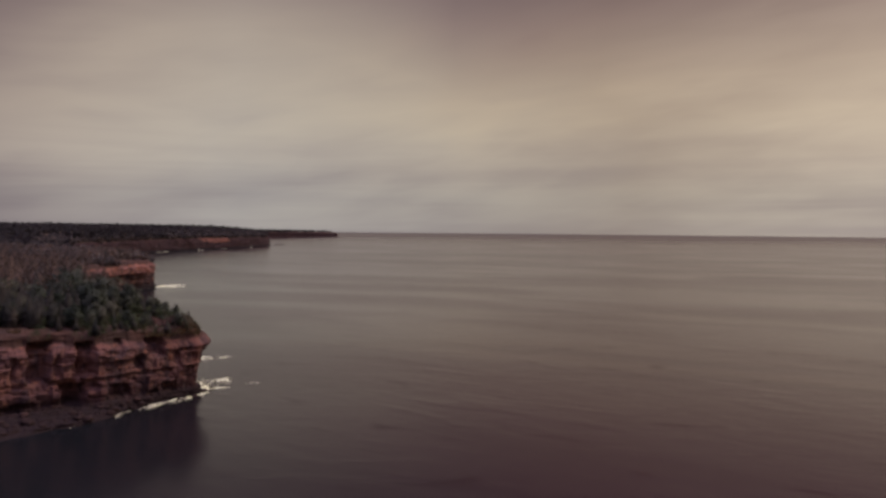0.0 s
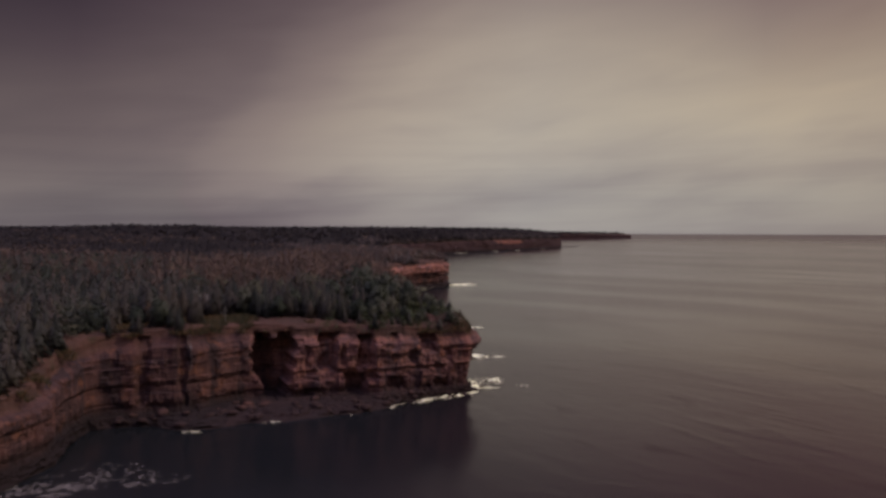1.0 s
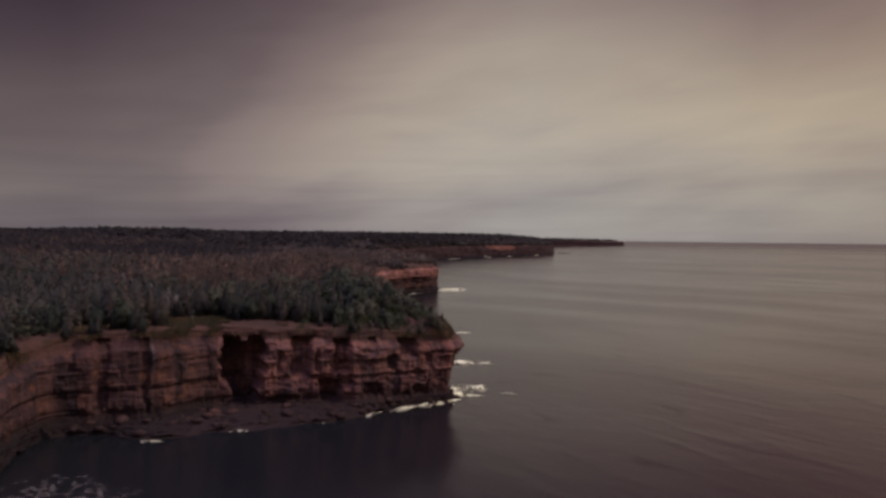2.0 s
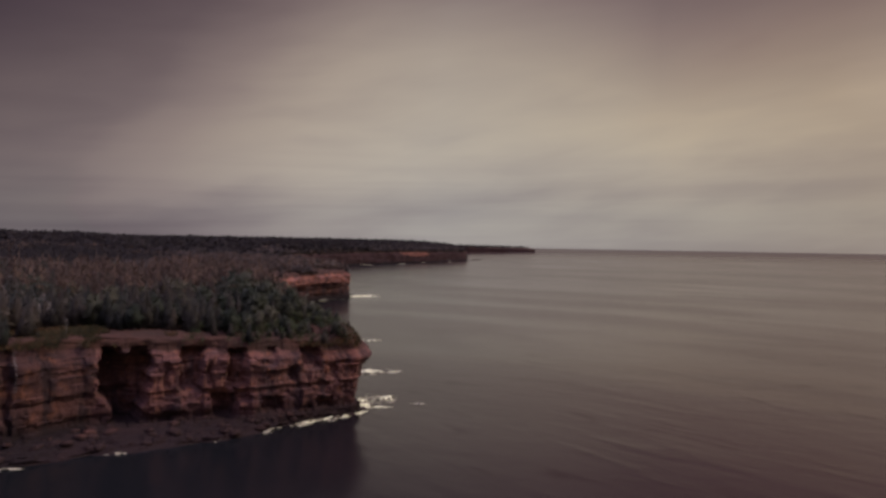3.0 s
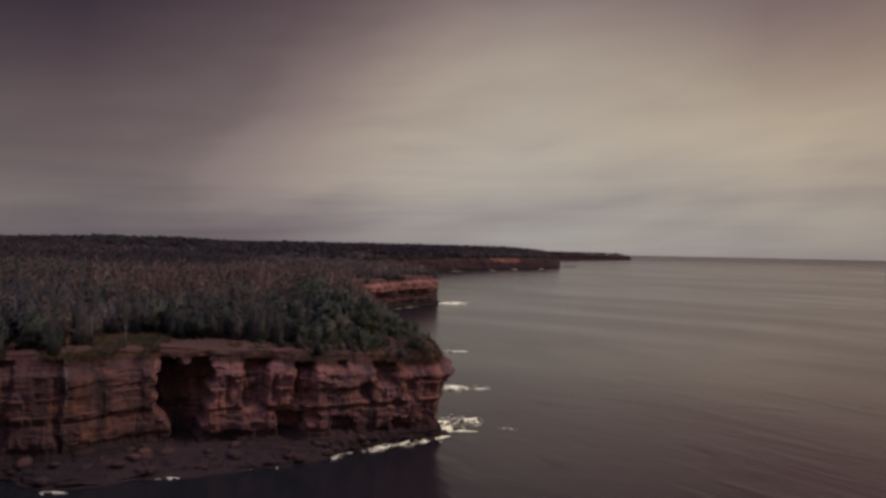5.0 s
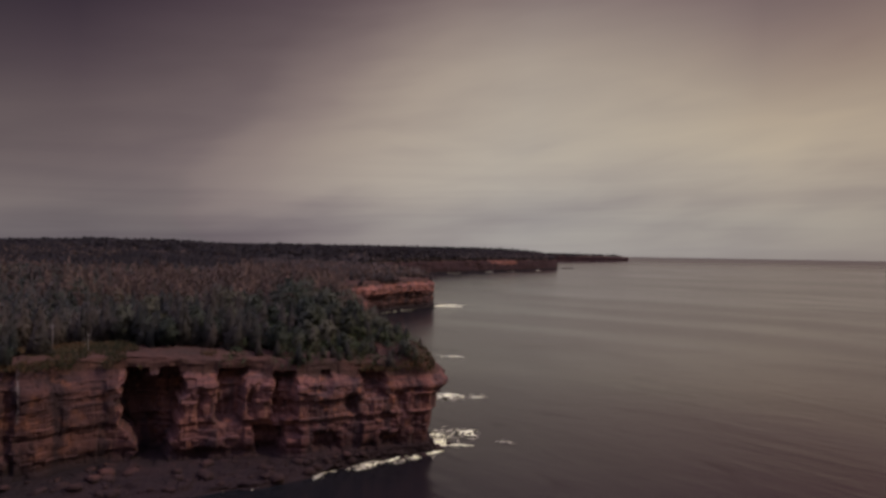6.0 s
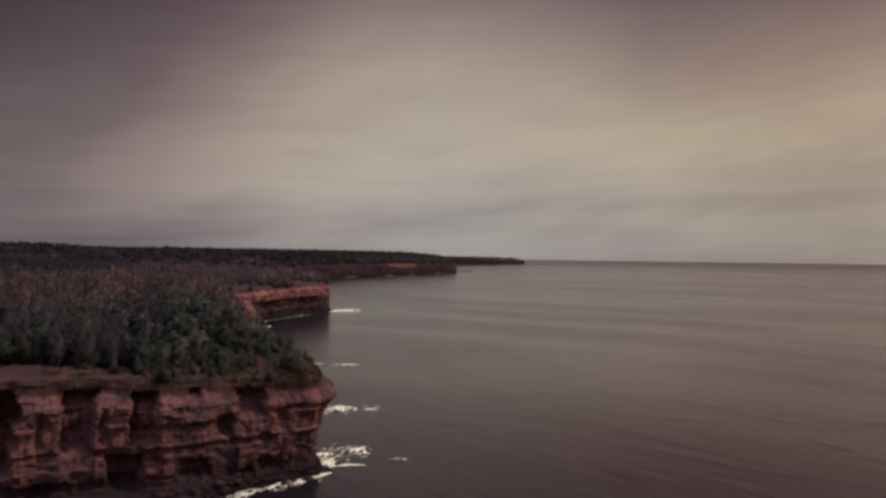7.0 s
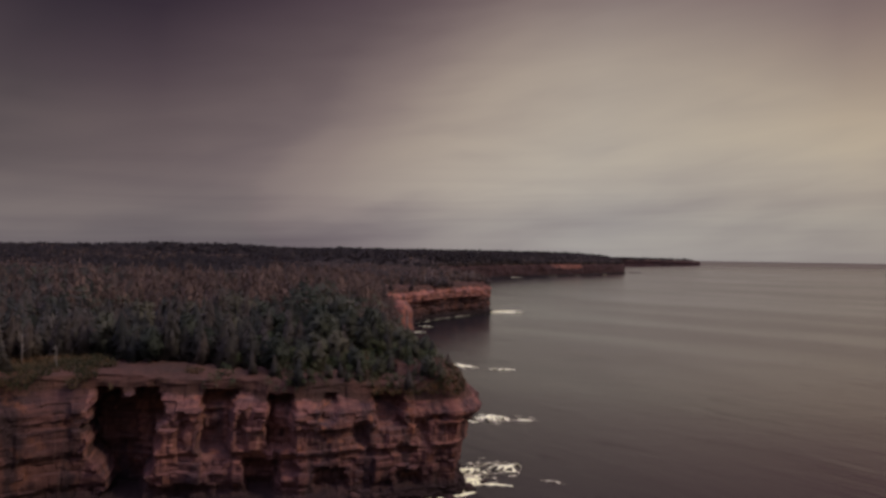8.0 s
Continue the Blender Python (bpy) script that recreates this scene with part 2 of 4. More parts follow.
ROCK, GROUND, SOIL, WATER = rock_material(), ground_material(), soil_material(), water_material()
FOAM = foam_material("sea_foam", [(0.30, (0.60, 0.63, 0.40)), (0.42, (0.86, 0.90, 0.60)), (0.7, (0.92, 0.96, 0.68))], 0.26)
VEIL = foam_material("thin_foam", [(0.36, (0.30, 0.28, 0.20)), (0.7, (0.80, 0.80, 0.58))], 0.22, 0.75)
# dark bluish copy: the far cliffs' shade and haze put into the colour
SHADE_HAZE = rock_material("shade_haze_sandstone", (0.26, 0.26, 0.35))
# darker copy for the dim cove and the next headland's undercut shade
SHADED_ROCK = rock_material("shaded_sandstone", (0.43, 0.42, 0.45))
LOWER_SHADE = rock_material("lower_shaded_sandstone", (0.64, 0.60, 0.65))
ORANGE_SUNLIT = rock_material("orange_and_sunlit_sandstone", (1.24, 1.09, 1.04))
# darker and sparser than the other foams
GREY_FOAM = foam_material("grey_foam", [(0.36, (0.05, 0.045, 0.044)), (0.55, (0.20, 0.18, 0.17)), (0.75, (0.46, 0.43, 0.38))], 0.28, 0.40)
SPRUCE = leaf_material("spruce_needles", [(0.24, (0.041, 0.046, 0.041)), (0.45, (0.059, 0.060, 0.052)), (0.62, (0.076, 0.069, 0.059)), (0.76, (0.099, 0.082, 0.068))])
# needles darkened: the shade between distant crowns is put into the colour
FAR = leaf_material("gap_shaded_needles", [(0.28, (0.020, 0.019, 0.021)), (0.50, (0.029, 0.026, 0.027)), (0.72, (0.043, 0.036, 0.035))])
# lighter needles: haze over the coastal forest is put into the colour
WOOD = leaf_material("haze_lightened_needles", [(0.28, (0.046, 0.042, 0.042)), (0.50, (0.072, 0.060, 0.057)), (0.72, (0.115, 0.088, 0.078))])
BUSH = leaf_material("green_leaves", [(0.26, (0.044, 0.055, 0.042)), (0.48, (0.067, 0.077, 0.057)), (0.72, (0.107, 0.105, 0.074))])
BROWN = leaf_material("sparse_twigs", [(0.26, (0.070, 0.056, 0.050)), (0.46, (0.110, 0.079, 0.065)), (0.60, (0.144, 0.101, 0.080)), (0.74, (0.187, 0.130, 0.101))])
SCRUB = leaf_material("low_green_scrub", [(0.26, (0.042, 0.062, 0.034)), (0.48, (0.066, 0.088, 0.046)), (0.72, (0.104, 0.112, 0.058))])
GRASS = leaf_material("coarse_grass", [(0.30, (0.040, 0.044, 0.022)), (0.46, (0.066, 0.060, 0.030)), (0.60, (0.108, 0.074, 0.038)), (0.74, (0.150, 0.090, 0.044))], 0.8)
BARK = bark_material("spruce_bark", (0.050, 0.038, 0.030), (0.12, 0.095, 0.078))
PALE = bark_material("dead_grey_wood", (0.17, 0.155, 0.14), (0.36, 0.335, 0.305))


# ---------------------------------------------------------------- the lie of the land
def hashed(ix, iy, seed):
    v = np.sin(ix * 127.1 + iy * 311.7 + seed * 74.7) * 43758.5453
    return v - np.floor(v)


def value_noise(x, y, seed=0):
    """Smooth noise, 0 to 1, of two numpy arrays."""
    x, y = np.asarray(x, float), np.asarray(y, float)
    ix, iy = np.floor(x), np.floor(y)
    fx, fy = x - ix, y - iy
    fx, fy = fx * fx * (3 - 2 * fx), fy * fy * (3 - 2 * fy)
    a, b = hashed(ix, iy, seed), hashed(ix + 1, iy, seed)
    c, d = hashed(ix, iy + 1, seed), hashed(ix + 1, iy + 1, seed)
    return (a + (b - a) * fx) * (1 - fy) + (c + (d - c) * fx) * fy


def fractal(x, y, seed=0, octaves=4):
    total, size = 0.0, 0.5
    for octave in range(octaves):
        total = total + size * value_noise(x * 2 ** octave, y * 2 ** octave, seed + octave * 7)
        size *= 0.5
    return total / (1 - 0.5 ** octaves)


def smooth(edge0, edge1, x):
    f = np.clip((x - edge0) / (edge1 - edge0), 0, 1)
    return f * f * (3 - 2 * f)


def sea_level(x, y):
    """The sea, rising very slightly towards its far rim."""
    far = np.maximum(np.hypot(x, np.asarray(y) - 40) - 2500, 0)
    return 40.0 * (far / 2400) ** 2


# the brink of the cliffs, from the near cove round the headland and up the coast: x, y, height of the brink
COAST = [
    (-420, -260, 20), (-300, -110, 17), (-215, 10, 15), (-155, 90, 15), (-131, 118, 16), (-125, 135, 17), (-125, 149, 18), (-132, 168, 20.5),
    (-134, 183, 24), (-121, 191, 27), (-108, 196.5, 27), (-98, 212, 25.6), (-84, 216, 25.2), (-70, 220.5, 24.8), (-49, 225, 24.2), (-35, 233, 23.6), (-25, 239, 23.0),
    (-18.8, 244, 22.4), (-22.3, 257, 25.4), (-34.5, 273, 26.8), (-51, 312, 27), (-76, 395, 26), (-100, 462, 26), (-128, 540, 26), (-136, 600, 26),
    (-121, 645, 27), (-104, 700, 27), (-84, 748, 27), (-86, 775, 27.5), (-120, 840, 28), (-190, 960, 29), (-282, 1160, 31), (-297, 1393, 31),
    (-243, 1661, 32), (-190, 1840, 33), (-75, 2087, 34), (28, 2260, 34), (137, 2547, 35), (131, 2633, 36), (22, 2800, 45), (-260, 3000, 44),
    (-240, 3400, 42), (120, 3800, 43), (600, 4120, 41), (612, 4190, 41), (500, 4330, 44), (-600, 4560, 46)]


def spline(points, step):
    """Catmull-Rom through the points, cut into steps; the step grows with the distance from the cove."""
    p, out = np.array(points, float), []
    for i in range(len(p) - 1):
        a, b, c, d = p[max(i - 1, 0)], p[i], p[i + 1], p[min(i + 2, len(p) - 1)]
        middle = (b + c) / 2
        count = max(2, int(np.linalg.norm((c - b)[:2]) / step(middle[0], middle[1])))
        for j in range(count):
            t = j / count
            out.append(0.5 * (2 * b + (c - a) * t + (2 * a - 5 * b + 4 * c - d) * t * t + (3 * b - a - 3 * c + d) * t ** 3))
    return np.array(out)


def coast_step(x, y):
    if y < 60 or y > 1000:
        return 9.0 if y < 2700 else 14.0
    return 0.45 if y < 262 else (1.3 if y < 400 else 1.6)


BRINK = spline(COAST, coast_step)
ROUGH = spline(COAST, lambda x, y: 10.0 if y < 900 else 45.0)


def from_brink(x, y):
    """Signed distance inland from the brink, and the brink's height there, for numpy arrays."""
    a, b = ROUGH[:-1], ROUGH[1:]
    best, sign, rim = np.full(x.shape, 1e9), np.ones(x.shape), np.full(x.shape, 25.0)
    for (ax, ay, az), (bx, by, bz) in zip(a, b):
        dx, dy = bx - ax, by - ay
        t = np.clip(((x - ax) * dx + (y - ay) * dy) / (dx * dx + dy * dy), 0, 1)
        ex, ey = x - ax - t * dx, y - ay - t * dy
        far = np.hypot(ex, ey)
        near = far < best
        best = np.where(near, far, best)
        sign = np.where(near, np.where(dx * ey - dy * ex > 0, 1.0, -1.0), sign)
        rim = np.where(near, az + t * (bz - az), rim)
    return best * sign, rim


def brow(x, y, inland, rim):
    """The bank above the brink: bare earth on the headland, a long wooded slope on the far coast."""
    bare = 1.6 * smooth(-125, -100, x) * smooth(-30, -48, x) * (y < 300)
    bare = bare + 2.5 * smooth(-108, -120, x) * smooth(196, 186, y) * smooth(60, 90, y)
    knoll = 3.6 * np.exp(-(((x + 26.5) / 6) ** 2 + ((y - 249) / 9) ** 2)) * (1 - np.exp(-inland / 2.0))
    return rim + knoll + (2.6 + bare) * (1 - np.exp(-inland / 6.0)) + 12.0 * smooth(0, 75, inland) * far_coast(y)


def far_coast(y):
    return smooth(1250, 1500, y) * (1 - smooth(2760, 2900, y))


def land_height(x, y, d, rim):
    inland = np.maximum(d, 0)
    z = brow(x, y, inland, rim) + 20.0 * smooth(30, 650, inland) * np.clip((56 - rim - 12 * far_coast(y)) / 26, 0.15, 1)
    z = z + 3.0 * smooth(0, 90, inland) * smooth(1000, 1400, y) * (1 - smooth(2800, 3300, y))
    z = z + 11.0 * np.exp(-(((x + 745) / 150) ** 2 + ((y - 1300) / 240) ** 2)) + 4.5 * np.exp(-(((x + 560) / 160) ** 2 + ((y - 900) / 160) ** 2))
    z = z + 5.5 * smooth(-575, -545, x) * smooth(1480, 1530, y) * (1 - smooth(1800, 2100, y))
    z = z + (fractal(x / 26, y / 26, 3) - 0.5) * 2.4 * smooth(4, 30, inland)
    return z


def mesh_object(name, verts, faces, mat, uv=None, flat=True):
    me = bpy.data.meshes.new(name)
    me.from_pydata(verts.tolist() if isinstance(verts, np.ndarray) else verts, [], faces.tolist() if isinstance(faces, np.ndarray) else faces)
    me.materials.append(mat)
    if not flat:
        me.shade_smooth()
    me.update()
    return new(name, me)


def grid_faces(rows, columns):
    r, c = np.meshgrid(np.arange(rows - 1), np.arange(columns - 1), indexing="ij")
    a = (r * columns + c).ravel()
    return np.stack([a, a + 1, a + columns + 1, a + columns], 1)


def spread(*runs):
    out = []
    for start, stop, step in runs:
        out.append(np.arange(start, stop, step))
    return np.concatenate(out)


# ---- ground: one sheet, sunk under the water off the coast
gx = spread((-4600, -1600, 120), (-1600, -700, 30), (-700, -330, 12), (-330, 10, 3.0), (10, 200, 14), (200, 700, 30))
gy = spread((-400, 40, 20), (40, 340, 3.0), (340, 800, 6.0), (800, 1700, 20), (1700, 2500, 30), (2500, 4560, 50))
GX, GY = np.meshgrid(gx, gy, indexing="ij")
GD, GR = from_brink(GX, GY)
GZ = land_height(GX, GY, GD, GR)
cell = np.where(GY > 900, 45.0, np.where(GY > 290, 16.0, 18.0))
GZ = np.where(GD < cell, np.where(GD < 0.8 * cell, -14.0, GR - 6.0), GZ)
ground = mesh_object("ground", np.stack([GX.ravel(), GY.ravel(), GZ.ravel()], 1), grid_faces(len(gx), len(gy))[:, ::-1], GROUND, flat=False)
# steep skirt backs the cave; the darker rock puts shade there
ground.data.materials.append(SHADE_HAZE)
upright = np.zeros(len(ground.data.polygons) * 3)
ground.data.polygons.foreach_get("normal", upright)
ground.data.polygons.foreach_set("material_index", (np.abs(upright.reshape(-1, 3)[:, 2]) < 0.55).astype(np.int32))
tagged(ground, "dark heath and forest floor on top of the sea cliffs", "ground", kind="structure")

# ---- sea: one round sheet out to the horizon
rings = np.concatenate([np.linspace(0, 400, 60), np.geomspace(420, 4900, 70)])
turns = np.linspace(0, 2 * math.pi, 145)
R, A = np.meshgrid(rings, turns, indexing="ij")
SX, SY = R * np.sin(A), 40 + R * np.cos(A)
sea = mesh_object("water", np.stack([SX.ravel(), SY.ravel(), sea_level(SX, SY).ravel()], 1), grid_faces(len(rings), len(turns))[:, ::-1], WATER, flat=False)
tagged(sea, "calm grey-brown sea with a low swell under cloud", "sea", kind="structure")


# ---- cliffs
# clefts and caves in the headland's face: x, half width, foot, head, depth
CLEFTS = [(-87.2, 7.2, 1.5, 23.6, 18.0), (-91.6, 2.2, 19, 25.6, 10.0), (-83.6, 2.4, 19, 25.4, 10.0), (-69.3, 3.2, 12, 24.6, 7.5), (-55.4, 3.1, 12.5, 23.8, 8.0),
          (-59, 6.5, 3.5, 10.5, 7.0), (-54, 3.0, 8, 12.5, 4.0), (-45, 5.0, 4.0, 8.6, 3.2), (-45.3, 1.6, 19, 24.2, 3.0), (-33.2, 2.9, 17.0, 23.8, 6.0), (-30, 4.0, 3.0, 7.0, 2.6),
          (-76, 1.1, 13, 20, 1.8), (-64.0, 1.2, 13, 20, 2.2), (-39.5, 1.3, 13, 18, 2.4), (-27.5, 1.6, 12, 18, 2.6), (-110, 1.4, 4, 27, 2.2), (-122, 1.8, 5, 27, 2.4)]
LAYERS = np.cumsum(0.5 + 1.5 * np.random.RandomState(4).rand(90)) - 3
PROUD = np.random.RandomState(5).rand(90) - 0.5


def cliff(name, first, last, rows, label, scale=1.0):
    """A ribbon along the brink from point first to last: rock shelf, face and the soil above it."""
    line = BRINK[first:last]
    run = np.gradient(line[:, :2], axis=0)
    run = np.stack([np.convolve(np.pad(run[:, i], 7, mode="edge"), np.ones(15) / 15, "valid") for i in (0, 1)], 1)
    run /= np.linalg.norm(run, axis=1)[:, None]
    out = np.stack([run[:, 1], -run[:, 0]], 1)
    s = np.r_[0, np.cumsum(np.hypot(*np.diff(line[:, :2], axis=0).T))]
    x, y, rim = line.T
    near = ((y < 262) & (y > 60)).astype(float)
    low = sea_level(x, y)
    # how far the wave-cut shelf reaches out
    shelf = (2.0 + 3.0 * fractal(s / 18, s * 0 + 2, 9)) * (1 - 0.75 * near * smooth(-48, -32, x) * (y > 190)) * (1 - 0.6 * near * (y < 180)) * (0.35 if 1.2 < scale < 2 else 1.0)
    shelf = shelf + near * (11 * smooth(-42, -62, x) * smooth(-125, -100, x) + 6 * smooth(-60, -82, x) * smooth(-118, -98, x))
    rows_out, rows_z, tint, carved = [], [], [], {}
    for reach, level in ((1.25, -4.0), (1.12, -0.6), (1.0, 0.3), (0.96, 0.8), (0.90, 1.0), (0.82, 1.3), (0.74, 1.5), (0.66, 1.7), (0.57, 2.0), (0.48, 2.2), (0.38, 2.5), (0.28, 2.7), (0.16, 2.9)):
        wobble = (fractal(s / 5 / scale, s * 0 + level * 3, 21) - 0.5) * 3.0
        o = shelf * reach + wobble * min(1.0, reach + 0.2) - near * 1.6 * smooth(-45, -25, x) * (y > 190)
        z = level + (fractal(s / 3 / scale, s * 0 + reach * 9, 23) - 0.5) * (1.6 if level > 0.5 else 0.2)
        z = z + (0.9 * (hashed(np.floor(s / 2.6 + 2 * fractal(s / 9, s * 0 + reach * 4, 27)), np.floor(reach * 9), 29) - 0.5) if level > 0.5 else 0)
        o = o - (3.0 * smooth(620, 660, y) * smooth(748, 726, y) if 1.2 < scale < 2 else 0)
        rows_out.append(o), rows_z.append(low + z), tint.append(0)
    for j in range(rows):
        v = j / (rows - 1)
        z = 2.8 + (rim - low - 2.8) * v
        warp = (fractal(s / 22, s * 0 + v * 2, 31) - 0.5) * 2.2
        layer = np.clip(np.searchsorted(LAYERS, z + warp), 0, 89)
        rugged = 1 - 0.45 * near * smooth(-92, -100, x)
        ledge = PROUD[layer] * 0.70 * (0.1 + 1.3 * value_noise(s / 7 / scale, layer * 3.7, 5))
        joint = np.floor(s / 3.1 / scale + 1.7 * value_noise(s / 7 / scale, layer * 1.3, 3))
        block = (hashed(joint, np.floor(layer / 2), 11) - 0.5) * 1.05
        chip = np.floor(s / 1.15 / scale + 0.8 * value_noise(s / 3 / scale, layer * 2.1, 7))
        block = block + (hashed(chip, layer, 13) - 0.5) * 0.48
        slab = np.floor(s / 7.5 / scale + 1.2 * value_noise(s / 12 / scale, np.floor(layer / 5) * 1.9, 15))
        block = block + (hashed(slab, np.floor(layer / 5), 17) - 0.5) * 1.5
        rib = (np.abs(fractal(s / 17 / scale, z / 60, 41, 3) - 0.5) * 2 - 0.25) * 2.2
        rib = rib + (np.abs(fractal(s / 5.5 / scale, z / 40 + 3, 43, 3) - 0.5) * 2 - 0.2) * 1.5
        small = (fractal(s / 1.6 / scale, z / 1.1, 51, 3) - 0.5) * 0.5
        profile = -0.5 * smooth(12.5, 10.5, z) * smooth(1.5, 4, z) - 0.5 * np.exp(-((z - 11.5) / 0.6) ** 2) - 0.8 * np.exp(-((z - 4.5) / 1.5) ** 2) - 0.6 * v
        profile = profile + near * (3.2 * np.exp(-((x + 18) / 6) ** 2) * (smooth(16, 20, z) - 0.15 * smooth(17, 13, z)) - 1.0 * smooth(-45, -25, x) * smooth(13, 8, z) * (y > 190))
        profile = profile - (4.2 * smooth(17.6, 16.6, z) * smooth(620, 660, y) * smooth(748, 726, y) if 1.2 < scale < 2 else 0)
        o = profile + (ledge + block + small) * rugged * (1 - 0.65 * smooth(0.84, 0.97, v)) * (min(scale, 2.2) if scale < 4 else 1.2) + rib * (1 + 0.4 * (scale - 1)) - 3.4 * smooth(0.80, 1.0, v) * v
        carve = 0 * s
        for cx, half, foot, head, deep in CLEFTS:
            edge = np.abs(x - cx + (2.0 + 0.35 * half) * (fractal(z / 3.0, s / 9 + cx, 61) - 0.5) + 0.4 * (hashed(np.floor((z + 0.5 * value_noise(s / 2, s * 0, 65)) / 1.7), 0 * s + cx, 63) - 0.5))
            cut = near * smooth(-160, -130, x) * 0.78 * deep * smooth(half * (0.58 + 0.42 * smooth(4, 15, z)) + 0.3, half * (0.58 + 0.42 * smooth(4, 15, z)) - 0.9, edge) * smooth(foot - 1, foot + 1, z) * smooth(0.9, -0.9, z - head - 2.2 * (fractal(s / 2.2, s * 0 + cx, 67) - 0.5)) * (y > 150)
            carve = np.maximum(carve, cut)
        carved[len(rows_out)] = carve
        rows_out.append(o), rows_z.append(low + z), tint.append(0)
    for back in (0.5, 1.0, 1.6, 2.2, 3.0, 4.0, 5.2, 6.5, 8.0, 9.5, 13.0, 17.0):
        o = rows_out[12 + rows] * max(0, 1 - back / 5) - back * scale + (fractal(s / 4, s * 0 + back / 2, 71) - 0.5) * min(1.2, 0.8 * back)
        z = brow(x + out[:, 0] * o, y + out[:, 1] * o, back * scale, rim) + (fractal(s / 5, s * 0 + back / 3, 73) - 0.5) * 1.0 + (fractal(s / 1.5, s * 0 + back / 0.9, 75) - 0.5) * 0.7 * min(1, back) + 0.25
        rows_out.append(o), rows_z.append(z), tint.append(1)
    rows_out.append(-19.0 * scale + 0 * s), rows_z.append(brow(x, y, 17.0 * scale, rim) - 4.0), tint.append(1)
    o, z = np.array(rows_out), np.array(rows_z)
    px, py = x[None] + out[None, :, 0] * o, y[None] + out[None, :, 1] * o
    for row, carve in carved.items():
        px[row], py[row] = px[row] - 0.50 * carve, py[row] + 0.86 * carve
    ob = mesh_object(name, np.stack([px.ravel(), py.ravel(), z.ravel()], 1), grid_faces(len(o), len(s)), SHADE_HAZE if scale > 4 else ROCK)
    ob.data.materials.append(SOIL if scale < 2 else GROUND)
    soil = np.repeat(np.array(tint[1:], dtype=np.int32), len(s) - 1)
    if scale < 2:
        # soil creeps down over the brow unevenly
        steps = np.r_[np.zeros(13), np.linspace(0, 1, rows), np.ones(13)][1:]
        creep = steps[:, None] > 1.0 - 0.10 * np.clip(fractal(s / 7, s * 0 + 5, 79)[None, 1:] * 1.8 - 0.55, 0, 1)
        soil = np.where(creep.ravel(), 1, soil).astype(np.int32)
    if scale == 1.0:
        # shade round the head of the cove, painted as darker rock
        ob.data.materials.append(SHADED_ROCK)
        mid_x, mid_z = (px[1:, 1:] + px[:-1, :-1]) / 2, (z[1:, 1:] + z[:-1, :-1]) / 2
        cove_shade = mid_x < -97 + 14 * (fractal(s / 6, s * 0 + 3, 87)[None, 1:] - 0.5) + 6 * (fractal(mid_z / 2.5, mid_x / 20, 89) - 0.5)
        soil = np.where(cove_shade.ravel() & (soil == 0), 2, soil).astype(np.int32)
        # the headland's lower rock, its shade put into a darker copy
        ob.data.materials.append(LOWER_SHADE)
        low_shaded = mid_z < 10.5 + 3.0 * (fractal(mid_x / 11, mid_z / 4, 91) - 0.5)
        soil = np.where(low_shaded.ravel() & (soil == 0), 3, soil).astype(np.int32)
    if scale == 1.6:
        # orange upper rock of the next headland, sunlight put into its brighter tone
        ob.data.materials.append(ORANGE_SUNLIT)
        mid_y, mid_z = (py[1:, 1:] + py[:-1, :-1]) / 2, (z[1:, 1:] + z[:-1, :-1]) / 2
        ob.data.materials.append(SHADED_ROCK)
        upper_band = mid_z > 15.6 + 2.0 * (fractal(mid_y / 9, mid_z / 3, 83) - 0.5)
        upper = upper_band & (mid_y > 560) & (mid_y < 790)
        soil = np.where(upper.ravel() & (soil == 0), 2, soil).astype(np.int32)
        # below that band the undercut's shade is painted with the darker copy
        soil = np.where(~upper_band.ravel() & (soil == 0), 3, soil).astype(np.int32)
    if scale == 5.0:
        # an orange patch in the darker far cliff
        ob.data.materials.append(ORANGE_SUNLIT)
        mid_y, mid_z = (py[1:, 1:] + py[:-1, :-1]) / 2, (z[1:, 1:] + z[:-1, :-1]) / 2
        orange_patch = ((mid_y - 2142) / 74) ** 2 + ((mid_z - 31 + 0.06 * (mid_y - 2142)) / 10) ** 2 + 0.9 * (fractal(mid_y / 16, mid_z / 4, 77) - 0.5) < 1
        soil = np.where(orange_patch.ravel() & (soil == 0), 2, soil).astype(np.int32)
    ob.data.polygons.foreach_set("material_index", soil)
    ob.data.update()
    tagged(ob, label, "cliff", kind="structure")
    return np.stack([px, py, z], 2), out


def index_at(y_from, x_near):
    return int(np.argmin(np.hypot(BRINK[:, 0] - x_near, BRINK[:, 1] - y_from)))


i_cove, i_back, i_second, i_far = index_at(60, -150), index_at(300, -37), index_at(1000, -210), index_at(3000, -260)
cliff("cliff_1", 0, i_cove + 1, 20, "red sandstone sea cliff beside the cove", 2.5)
FACE, OUT = cliff("cliff_2", i_cove, i_back + 1, 72, "layered red sandstone headland with dark clefts and undercut foot")
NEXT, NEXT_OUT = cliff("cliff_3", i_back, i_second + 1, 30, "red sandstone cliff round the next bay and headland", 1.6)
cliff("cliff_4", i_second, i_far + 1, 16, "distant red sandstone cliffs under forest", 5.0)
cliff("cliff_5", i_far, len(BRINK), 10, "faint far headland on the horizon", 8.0)


